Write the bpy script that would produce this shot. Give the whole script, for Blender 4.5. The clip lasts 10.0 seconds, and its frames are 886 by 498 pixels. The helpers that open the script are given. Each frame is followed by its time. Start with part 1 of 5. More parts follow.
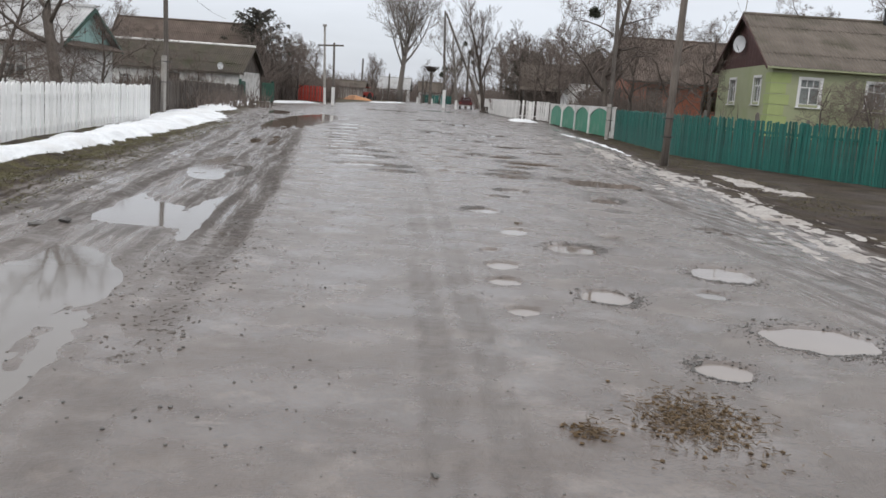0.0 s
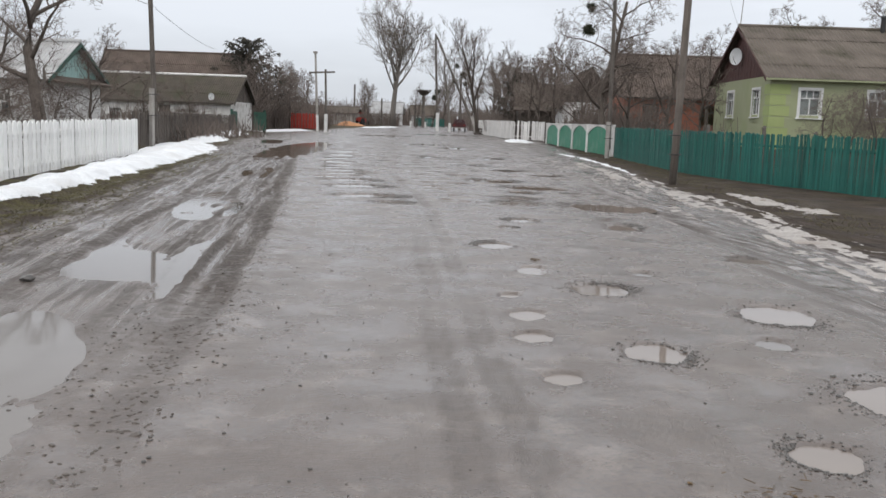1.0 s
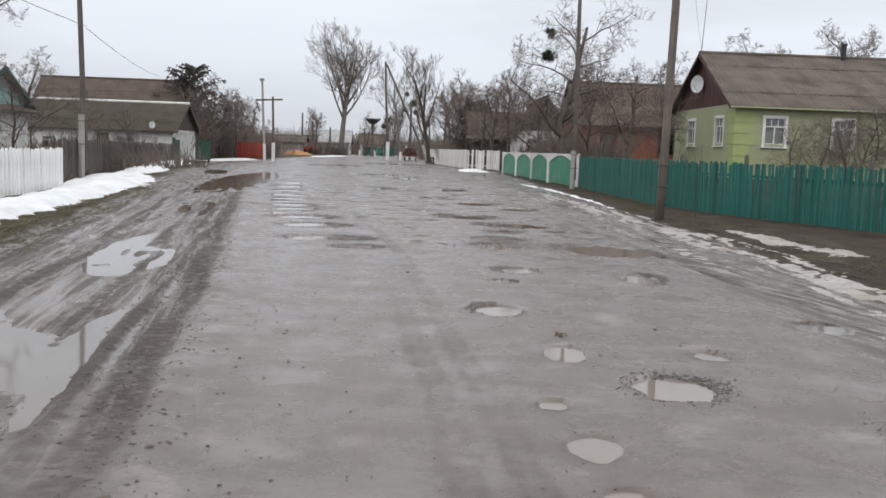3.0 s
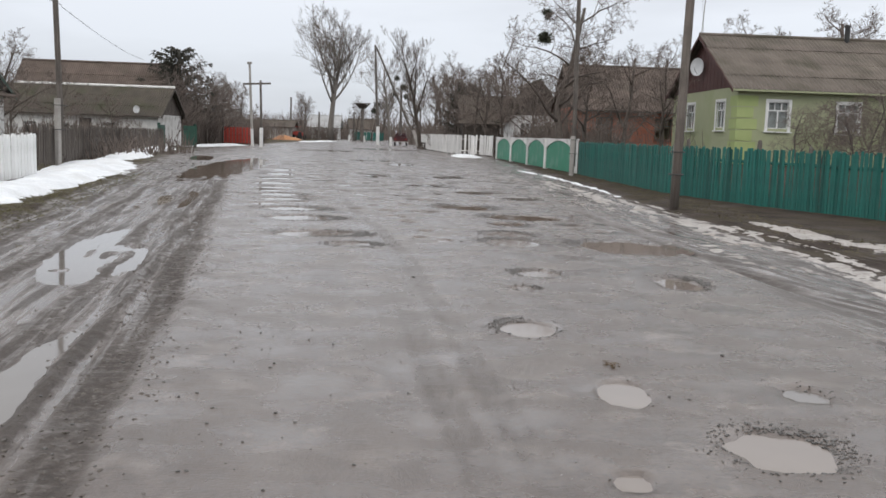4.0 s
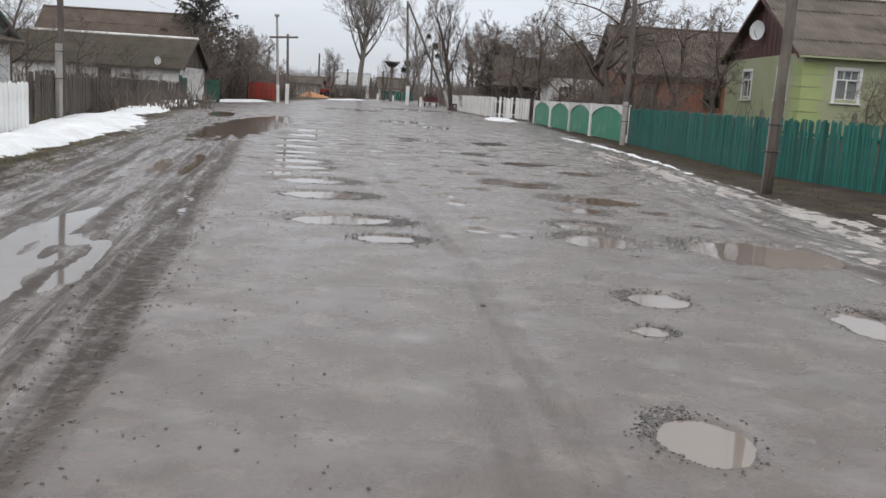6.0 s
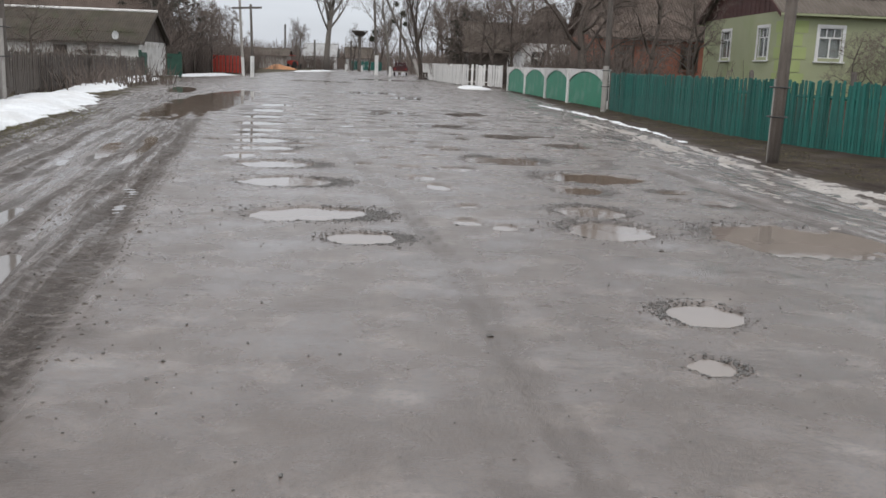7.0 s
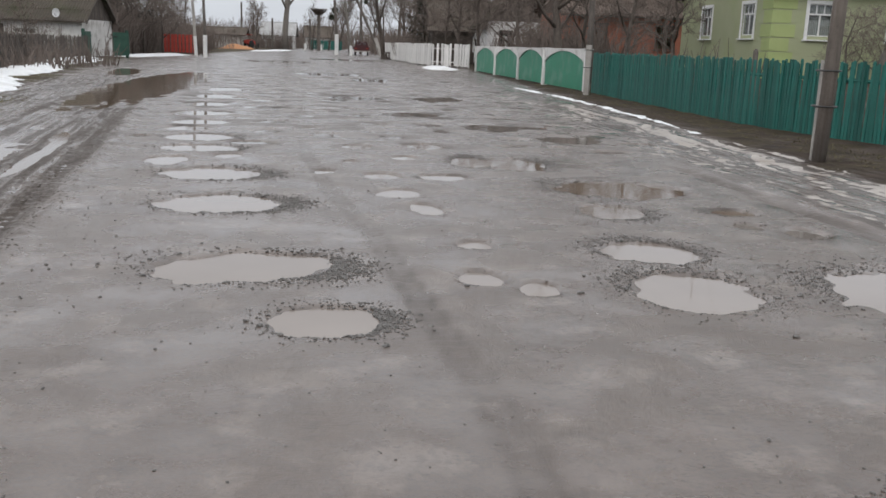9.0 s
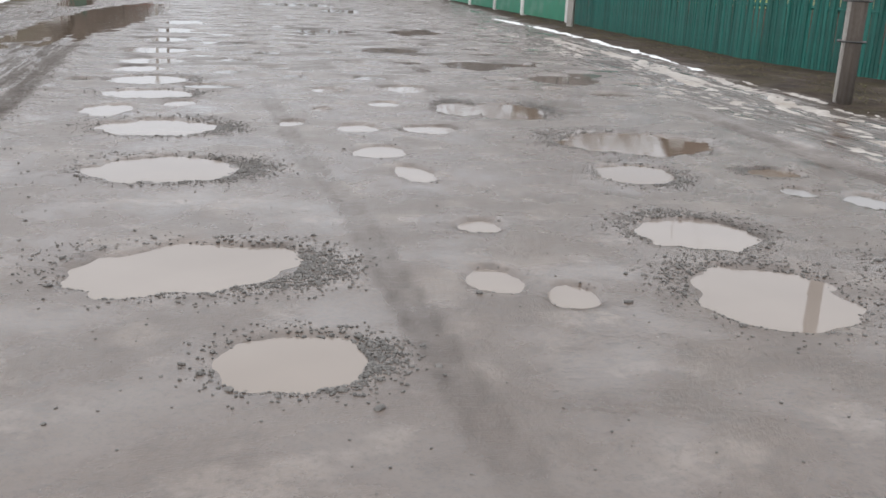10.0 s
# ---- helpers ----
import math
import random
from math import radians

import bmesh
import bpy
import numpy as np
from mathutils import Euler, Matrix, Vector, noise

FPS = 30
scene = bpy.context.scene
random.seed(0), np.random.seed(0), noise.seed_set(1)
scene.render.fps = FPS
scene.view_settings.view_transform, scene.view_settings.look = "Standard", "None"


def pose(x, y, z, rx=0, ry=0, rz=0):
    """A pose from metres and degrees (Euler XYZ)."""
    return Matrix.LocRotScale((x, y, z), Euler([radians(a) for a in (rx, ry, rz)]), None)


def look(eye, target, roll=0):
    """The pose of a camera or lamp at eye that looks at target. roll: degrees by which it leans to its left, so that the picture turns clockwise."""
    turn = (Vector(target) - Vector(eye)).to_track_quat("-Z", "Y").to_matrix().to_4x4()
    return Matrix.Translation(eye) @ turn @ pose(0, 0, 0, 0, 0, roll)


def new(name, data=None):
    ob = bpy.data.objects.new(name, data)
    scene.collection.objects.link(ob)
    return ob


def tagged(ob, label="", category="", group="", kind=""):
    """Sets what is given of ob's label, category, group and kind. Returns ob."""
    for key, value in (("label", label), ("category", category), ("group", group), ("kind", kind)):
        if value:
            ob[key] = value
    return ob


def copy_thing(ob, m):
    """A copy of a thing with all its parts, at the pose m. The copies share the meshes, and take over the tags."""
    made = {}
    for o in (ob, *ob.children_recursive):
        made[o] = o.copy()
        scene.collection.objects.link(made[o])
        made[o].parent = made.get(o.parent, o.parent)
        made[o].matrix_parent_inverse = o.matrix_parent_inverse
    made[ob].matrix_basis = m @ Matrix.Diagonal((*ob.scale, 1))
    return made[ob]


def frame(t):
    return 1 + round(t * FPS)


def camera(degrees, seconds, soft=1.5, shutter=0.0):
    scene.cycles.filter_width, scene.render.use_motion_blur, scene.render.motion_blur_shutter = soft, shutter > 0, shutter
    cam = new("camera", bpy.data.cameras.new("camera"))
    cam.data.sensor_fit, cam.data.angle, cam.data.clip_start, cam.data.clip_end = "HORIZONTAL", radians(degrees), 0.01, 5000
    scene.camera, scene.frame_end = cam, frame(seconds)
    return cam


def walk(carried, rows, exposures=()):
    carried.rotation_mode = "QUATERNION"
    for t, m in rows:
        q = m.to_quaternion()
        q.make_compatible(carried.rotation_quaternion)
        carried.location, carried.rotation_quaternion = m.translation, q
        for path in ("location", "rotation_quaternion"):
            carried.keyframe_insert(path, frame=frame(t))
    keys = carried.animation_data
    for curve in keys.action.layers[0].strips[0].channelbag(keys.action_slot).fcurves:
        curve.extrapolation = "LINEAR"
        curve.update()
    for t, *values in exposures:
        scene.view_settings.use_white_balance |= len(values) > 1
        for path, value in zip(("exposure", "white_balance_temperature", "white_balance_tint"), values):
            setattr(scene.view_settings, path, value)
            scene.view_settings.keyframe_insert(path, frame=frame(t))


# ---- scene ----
import itertools

cam = camera(51.9, 10.0, 1.58, 0.0)
PATH = [
    (0, (1.819, 11.016, 1.312), (1.756, 12.988, 0.984), 4.1),
    (0.5, (1.751, 11.452, 1.322), (1.726, 13.424, 0.988), 3.9),
    (1, (1.653, 11.962, 1.349), (1.593, 13.941, 1.069), 2.1),
    (1.5, (1.517, 12.477, 1.333), (1.489, 14.461, 1.083), 1.1),
    (2, (1.462, 13.097, 1.324), (1.443, 15.081, 1.074), -0.7),
    (2.5, (1.32, 13.649, 1.329), (1.315, 15.633, 1.076), 2.5),
    (2.7, (1.279, 13.853, 1.349), (1.326, 15.84, 1.13), 2.2),
    (3.8, (1.088, 15.439, 1.295), (1.143, 17.427, 1.084), 1.9),
    (4, (1.05, 15.589, 1.349), (1.125, 17.572, 1.103), 2.0),
    (4.5, (1.026, 16.294, 1.337), (1.096, 18.278, 1.098), -0.2),
    (5, (0.888, 16.991, 1.316), (0.933, 18.973, 1.048), 4.1),
    (5.2, (0.865, 17.272, 1.32), (0.906, 19.249, 1.019), 3.2),
    (6.3, (0.717, 18.825, 1.323), (0.74, 20.794, 0.975), 3.7),
    (6.5, (0.714, 19.073, 1.307), (0.777, 21.037, 0.937), 2.5),
    (7, (0.655, 19.804, 1.323), (0.741, 21.763, 0.929), 2.2),
    (7.5, (0.589, 20.419, 1.346), (0.804, 22.362, 0.925), 1.6),
    (8, (0.545, 21.16, 1.346), (0.72, 23.117, 0.973), 1.9),
    (8.5, (0.453, 21.794, 1.323), (0.59, 23.748, 0.921), 1.8),
    (9, (0.523, 22.469, 1.319), (0.692, 24.414, 0.885), 2.1),
    (9.5, (0.476, 23.132, 1.31), (0.613, 25.051, 0.765), 3.4),
    (10, (0.489, 23.753, 1.312), (0.719, 25.655, 0.737), 2.0),
]
walk(cam, [(t, look(eye, target, roll)) for t, eye, target, roll in PATH], [(0, 0.06), (5, 0.05), (7, 0.0), (9, 0.0), (9.5, 0.18), (10, 0.36)])

# ---- world and sun: a bright overcast sky ----
world = bpy.data.worlds.new("overcast_sky")
scene.world = world
world.use_nodes = True
wn, wl = world.node_tree.nodes, world.node_tree.links
wn.clear()
w_out, w_bg = wn.new("ShaderNodeOutputWorld"), wn.new("ShaderNodeBackground")
w_sky = wn.new("ShaderNodeTexSky")
w_sky.sky_type, w_sky.sun_disc = "NISHITA", False
w_sky.sun_elevation, w_sky.sun_rotation = radians(38), radians(200)
w_scale = wn.new("ShaderNodeVectorMath")
w_scale.operation = "SCALE"
w_scale.inputs["Scale"].default_value = 0.1
w_co, w_sep = wn.new("ShaderNodeTexCoord"), wn.new("ShaderNodeSeparateXYZ")
w_ramp = wn.new("ShaderNodeValToRGB")          # overcast: brighter towards the zenith
ramp = w_ramp.color_ramp
ramp.elements[0].position, ramp.elements[0].color = 0.0, (0.67, 0.71, 0.79, 1)
ramp.elements[1].position, ramp.elements[1].color = 1.0, (1.42, 1.42, 1.44, 1)
mid = ramp.elements.new(0.16)
mid.color = (0.85, 0.875, 0.935, 1)
high = ramp.elements.new(0.40)
high.color = (1.34, 1.35, 1.38, 1)
w_map, w_noise = wn.new("ShaderNodeMapping"), wn.new("ShaderNodeTexNoise")
w_map.inputs["Scale"].default_value = (1.0, 1.0, 5.0)
w_noise.inputs["Scale"].default_value, w_noise.inputs["Detail"].default_value = 1.7, 6.0
w_soft = wn.new("ShaderNodeMapRange")
w_soft.inputs["From Min"].default_value, w_soft.inputs["From Max"].default_value = 0.36, 0.64
w_soft.inputs["To Min"].default_value, w_soft.inputs["To Max"].default_value = 0.86, 1.12
w_cloud, w_mix = wn.new("ShaderNodeVectorMath"), wn.new("ShaderNodeMix")
w_cloud.operation, w_mix.data_type = "SCALE", "RGBA"
w_mix.inputs["Factor"].default_value = 0.88
wl.new(w_co.outputs["Generated"], w_sep.inputs[0])
wl.new(w_sep.outputs["Z"], w_ramp.inputs["Fac"])
wl.new(w_co.outputs["Generated"], w_map.inputs["Vector"])
wl.new(w_map.outputs["Vector"], w_noise.inputs["Vector"])
wl.new(w_noise.outputs["Fac"], w_soft.inputs["Value"])
wl.new(w_ramp.outputs["Color"], w_cloud.inputs[0])
wl.new(w_soft.outputs["Result"], w_cloud.inputs["Scale"])
wl.new(w_sky.outputs["Color"], w_scale.inputs[0])
wl.new(w_scale.outputs["Vector"], w_mix.inputs["A"])
wl.new(w_cloud.outputs["Vector"], w_mix.inputs["B"])
wl.new(w_mix.outputs["Result"], w_bg.inputs["Color"])
wl.new(w_bg.outputs["Background"], w_out.inputs["Surface"])
w_bg.inputs["Strength"].default_value = 0.95
sun = new("sun", bpy.data.lights.new("sun", "SUN"))
sun.data.energy, sun.data.angle, sun.data.color = 0.6, radians(25), (1.0, 0.97, 0.92)
sun.matrix_world = look((0, 0, 30), (8, 24, 0))


# ---- materials ----
def shade(name, dark, light, rough=0.8, scale=4.0, fine=60.0, bump=0.25, metal=0.0, stretch=(1, 1, 1), stain=None, stain_amount=0.4, per_piece=0.0, spec=0.5):
    """Two tones mixed by a coarse and a fine noise, with stains, a tone per piece and fine relief."""
    m = bpy.data.materials.new(name)
    m.use_nodes = True
    n, l = m.node_tree.nodes, m.node_tree.links
    b = n["Principled BSDF"]
    co, mp = n.new("ShaderNodeTexCoord"), n.new("ShaderNodeMapping")
    mp.inputs["Scale"].default_value = stretch
    l.new(co.outputs["Object"], mp.inputs["Vector"])
    coarse, small = n.new("ShaderNodeTexNoise"), n.new("ShaderNodeTexNoise")
    coarse.inputs["Scale"].default_value, coarse.inputs["Detail"].default_value = scale, 6.0
    small.inputs["Scale"].default_value, small.inputs["Detail"].default_value = fine, 4.0
    for tex in (coarse, small):
        l.new(mp.outputs["Vector"], tex.inputs["Vector"])
    half = n.new("ShaderNodeMath")
    half.operation = "ADD"
    l.new(coarse.outputs["Fac"], half.inputs[0])
    l.new(small.outputs["Fac"], half.inputs[1])
    spread = n.new("ShaderNodeMapRange")
    spread.inputs["From Min"].default_value, spread.inputs["From Max"].default_value = 0.72, 1.28
    l.new(half.outputs[0], spread.inputs["Value"])
    tone = n.new("ShaderNodeMix")
    tone.data_type = "RGBA"
    tone.inputs["A"].default_value, tone.inputs["B"].default_value = (*dark, 1), (*light, 1)
    l.new(spread.outputs["Result"], tone.inputs["Factor"])
    colour = tone.outputs["Result"]
    if stain:
        blot, gate, mix = n.new("ShaderNodeTexNoise"), n.new("ShaderNodeMapRange"), n.new("ShaderNodeMix")
        blot.inputs["Scale"].default_value, blot.inputs["Detail"].default_value = scale * 0.45, 7.0
        gate.inputs["From Min"].default_value, gate.inputs["From Max"].default_value = 0.5, 0.66
        gate.inputs["To Max"].default_value = stain_amount
        mix.data_type = "RGBA"
        mix.inputs["B"].default_value = (*stain, 1)
        l.new(co.outputs["Object"], blot.inputs["Vector"])
        l.new(blot.outputs["Fac"], gate.inputs["Value"])
        l.new(gate.outputs["Result"], mix.inputs["Factor"])
        l.new(colour, mix.inputs["A"])
        colour = mix.outputs["Result"]
    if per_piece:
        info, hsv, rng = n.new("ShaderNodeObjectInfo"), n.new("ShaderNodeHueSaturation"), n.new("ShaderNodeMapRange")
        rng.inputs["To Min"].default_value, rng.inputs["To Max"].default_value = 1 - per_piece, 1 + per_piece
        l.new(info.outputs["Random"], rng.inputs["Value"])
        l.new(rng.outputs["Result"], hsv.inputs["Value"])
        l.new(colour, hsv.inputs["Color"])
        colour = hsv.outputs["Color"]
    l.new(colour, b.inputs["Base Color"])
    rr = n.new("ShaderNodeMapRange")
    rr.inputs["To Min"].default_value, rr.inputs["To Max"].default_value = max(rough - 0.12, 0.02), min(rough + 0.12, 1)
    l.new(coarse.outputs["Fac"], rr.inputs["Value"])
    l.new(rr.outputs["Result"], b.inputs["Roughness"])
    b.inputs["Metallic"].default_value, b.inputs["Specular IOR Level"].default_value = metal, spec
    if bump:
        bp = n.new("ShaderNodeBump")
        bp.inputs["Strength"].default_value, bp.inputs["Distance"].default_value = bump, 0.02
        l.new(half.outputs[0], bp.inputs["Height"])
        l.new(bp.outputs["Normal"], b.inputs["Normal"])
    return m


WHITE_PAINT = shade("worn_white_paint", (0.74, 0.74, 0.73), (0.90, 0.90, 0.89), 0.6, 3, 40, 0.2, stretch=(6, 6, 0.8), stain=(0.42, 0.40, 0.37), stain_amount=0.5, per_piece=0.08)
OLD_WHITE = shade("old_white_paint", (0.56, 0.55, 0.53), (0.80, 0.79, 0.77), 0.75, 3, 40, 0.3, stretch=(6, 6, 0.8), stain=(0.30, 0.28, 0.25), stain_amount=0.6, per_piece=0.15)
TEAL = shade("teal_paint", (0.008, 0.082, 0.067), (0.015, 0.140, 0.113), 0.6, 3, 40, 0.2, stretch=(6, 6, 0.8), stain=(0.012, 0.085, 0.075), stain_amount=0.6, per_piece=0.32)
PANEL_GREEN = shade("panel_green_paint", (0.02, 0.17, 0.10), (0.04, 0.26, 0.16), 0.55, 3, 50, 0.15, stain=(0.30, 0.36, 0.32), stain_amount=0.25)
WHITEWASH = shade("whitewashed_plaster", (0.62, 0.62, 0.61), (0.80, 0.80, 0.79), 0.85, 1.5, 30, 0.35, stain=(0.48, 0.46, 0.43), stain_amount=0.5)
LIME = shade("pale_lime_plaster", (0.335, 0.36, 0.22), (0.39, 0.41, 0.265), 0.85, 1.2, 40, 0.3, stain=(0.31, 0.36, 0.18), stain_amount=0.45)
LIME_DARK = shade("lime_quoin_paint", (0.33, 0.40, 0.165), (0.40, 0.46, 0.205), 0.85, 1.5, 40, 0.3)
BROWN_BOARD = shade("brown_gable_boards", (0.055, 0.022, 0.02), (0.10, 0.04, 0.034), 0.7, 3, 40, 0.3, stretch=(5, 5, 0.8))
TEAL_BOARD = shade("faded_teal_boards", (0.26, 0.42, 0.40), (0.38, 0.55, 0.53), 0.75, 3, 40, 0.3, stretch=(5, 5, 0.8))
DARK_GREEN = shade("dark_green_paint", (0.012, 0.05, 0.035), (0.03, 0.085, 0.06), 0.55, 3, 40, 0.2, per_piece=0.2)
RED_PAINT = shade("red_paint", (0.30, 0.03, 0.02), (0.44, 0.055, 0.036), 0.5, 2, 40, 0.15, per_piece=0.12)
SLATE = shade("weathered_slate_sheets", (0.088, 0.072, 0.058), (0.170, 0.143, 0.120), 0.9, 1.1, 30, 0.4, stain=(0.062, 0.055, 0.036), stain_amount=0.8, per_piece=0.12)
SLATE_PALE = shade("pale_slate_sheets", (0.36, 0.36, 0.36), (0.52, 0.52, 0.52), 0.85, 1.5, 30, 0.4, stain=(0.26, 0.25, 0.23), stain_amount=0.6, per_piece=0.08)
SLATE_MOSS = shade("mossy_slate_sheets", (0.045, 0.037, 0.028), (0.092, 0.078, 0.060), 0.95, 1.2, 30, 0.5, stain=(0.045, 0.05, 0.02), stain_amount=0.7, per_piece=0.15)
SLATE_BROWN = shade("brown_slate_sheets", (0.082, 0.060, 0.049), (0.15, 0.115, 0.095), 0.92, 1.2, 30, 0.4, stain=(0.07, 0.06, 0.045), stain_amount=0.5, per_piece=0.12)
GREY_WOOD = shade("weathered_grey_wood", (0.052, 0.042, 0.036), (0.125, 0.105, 0.09), 0.9, 3, 40, 0.5, stretch=(8, 8, 0.7), stain=(0.05, 0.045, 0.035), stain_amount=0.5, per_piece=0.25)
POLE_WOOD = shade("tarred_pole_wood", (0.085, 0.073, 0.065), (0.18, 0.157, 0.138), 0.9, 3, 40, 0.5, stretch=(8, 8, 0.5), stain=(0.04, 0.035, 0.03), stain_amount=0.5)
POLE_PALE = shade("pale_grey_brown_pole_wood", (0.12, 0.10, 0.086), (0.22, 0.19, 0.165), 0.9, 3, 40, 0.5, stretch=(8, 8, 0.5), stain=(0.07, 0.06, 0.05), stain_amount=0.5)
CURTAIN = shade("pale_net_curtain", (0.20, 0.20, 0.20), (0.36, 0.36, 0.35), 0.9, 3, 30, 0.3, stretch=(10, 10, 0.6))
CONCRETE = shade("weathered_concrete", (0.27, 0.25, 0.23), (0.44, 0.42, 0.39), 0.9, 2.5, 50, 0.4, stain=(0.18, 0.165, 0.15), stain_amount=0.5)
BRICK_RED = shade("orange_brick", (0.27, 0.095, 0.06), (0.42, 0.165, 0.105), 0.9, 2, 30, 0.4, stain=(0.22, 0.11, 0.08), stain_amount=0.5)
BARK = shade("grey_brown_bark", (0.058, 0.046, 0.038), (0.135, 0.112, 0.095), 0.95, 5, 60, 0.5, stretch=(3, 3, 0.7))
BARK_PALE = shade("pale_ash_bark", (0.13, 0.115, 0.10), (0.23, 0.21, 0.19), 0.95, 4, 60, 0.5, stretch=(3, 3, 0.7))
TWIG = shade("bare_twigs", (0.110, 0.086, 0.074), (0.190, 0.155, 0.134), 0.95, 3, 40, 0.0)
TWIG_PALE = shade("pale_bare_twigs", (0.15, 0.13, 0.115), (0.24, 0.21, 0.19), 0.95, 3, 40, 0.0)
NEEDLES = shade("dark_spruce_needles", (0.032, 0.031, 0.023), (0.062, 0.057, 0.045), 0.8, 3, 30, 0.0)
MISTLETOE = shade("mistletoe_clump", (0.03, 0.034, 0.02), (0.06, 0.065, 0.04), 0.9, 6, 30, 0.0)
IRON = shade("dark_iron", (0.03, 0.03, 0.03), (0.07, 0.07, 0.07), 0.5, 5, 40, 0.1, metal=0.6)
DISH_GREY = shade("pale_grey_dish_enamel", (0.55, 0.56, 0.57), (0.66, 0.67, 0.68), 0.4, 3, 40, 0.0)
FRAME_WHITE = shade("white_window_paint", (0.70, 0.70, 0.69), (0.82, 0.82, 0.81), 0.5, 5, 40, 0.1)
SNOW = shade("old_wet_snow", (0.62, 0.64, 0.66), (0.84, 0.86, 0.88), 0.55, 2.0, 25, 0.6, stain=(0.50, 0.48, 0.45), stain_amount=0.35)
DIRTY_SNOW = shade("dirty_refrozen_snow", (0.20, 0.170, 0.148), (0.46, 0.430, 0.400), 0.45, 2.5, 20, 0.7, stain=(0.24, 0.20, 0.165), stain_amount=0.75)
GRAVEL = shade("dark_wet_gravel", (0.05, 0.048, 0.046), (0.16, 0.15, 0.14), 0.5, 30, 200, 0.2)
STRAW = shade("trampled_straw_and_dung", (0.06, 0.04, 0.022), (0.17, 0.112, 0.055), 0.85, 20, 90, 0.3)
SAND = shade("orange_sand", (0.36, 0.17, 0.08), (0.48, 0.25, 0.13), 0.95, 3, 50, 0.4)
RUBBER = shade("black_rubber", (0.015, 0.015, 0.015), (0.03, 0.03, 0.03), 0.8, 10, 60, 0.1)
MAROON = shade("dark_maroon_paint", (0.05, 0.012, 0.014), (0.085, 0.02, 0.022), 0.35, 3, 40, 0.05)


def water(name, tint, rough=0.03):
    """Silty standing water: a smooth skin over an opaque tone."""
    m = bpy.data.materials.new(name)
    m.use_nodes = True
    n, l = m.node_tree.nodes, m.node_tree.links
    b = n["Principled BSDF"]
    co, tex, mix = n.new("ShaderNodeTexCoord"), n.new("ShaderNodeTexNoise"), n.new("ShaderNodeMix")
    tex.inputs["Scale"].default_value, tex.inputs["Detail"].default_value = 1.6, 3.0
    mix.data_type = "RGBA"
    mix.inputs["A"].default_value, mix.inputs["B"].default_value = (*[c * 0.86 for c in tint], 1), (*[c * 1.1 for c in tint], 1)
    l.new(co.outputs["Object"], tex.inputs["Vector"])
    l.new(tex.outputs["Fac"], mix.inputs["Factor"])
    l.new(mix.outputs["Result"], b.inputs["Base Color"])
    b.inputs["Roughness"].default_value, b.inputs["IOR"].default_value = rough, 1.33
    ripple, bp = n.new("ShaderNodeTexNoise"), n.new("ShaderNodeBump")
    ripple.inputs["Scale"].default_value = 7.0
    bp.inputs["Strength"].default_value, bp.inputs["Distance"].default_value = 0.04, 0.01
    l.new(co.outputs["Object"], ripple.inputs["Vector"])
    l.new(ripple.outputs["Fac"], bp.inputs["Height"])
    l.new(bp.outputs["Normal"], b.inputs["Normal"])
    return m


WATER_PALE = water("pale_silty_water", (0.225, 0.193, 0.170))
WATER_GREY = water("grey_melt_water", (0.165, 0.149, 0.136), 0.05)
# The brown tint holds silt and painted-in reflections of dark fences and trees.
WATER_BROWN_REFLECTIONS = water("melt_water_brown_reflections", (0.150, 0.115, 0.088), 0.05)


def glass_pane():
    m = bpy.data.materials.new("window_glass")
    m.use_nodes = True
    b = m.node_tree.nodes["Principled BSDF"]
    b.inputs["Base Color"].default_value, b.inputs["Roughness"].default_value = (0.9, 0.95, 0.95, 1), 0.03
    b.inputs["Transmission Weight"].default_value, b.inputs["IOR"].default_value = 1.0, 1.45
    return m


GLASS = glass_pane()


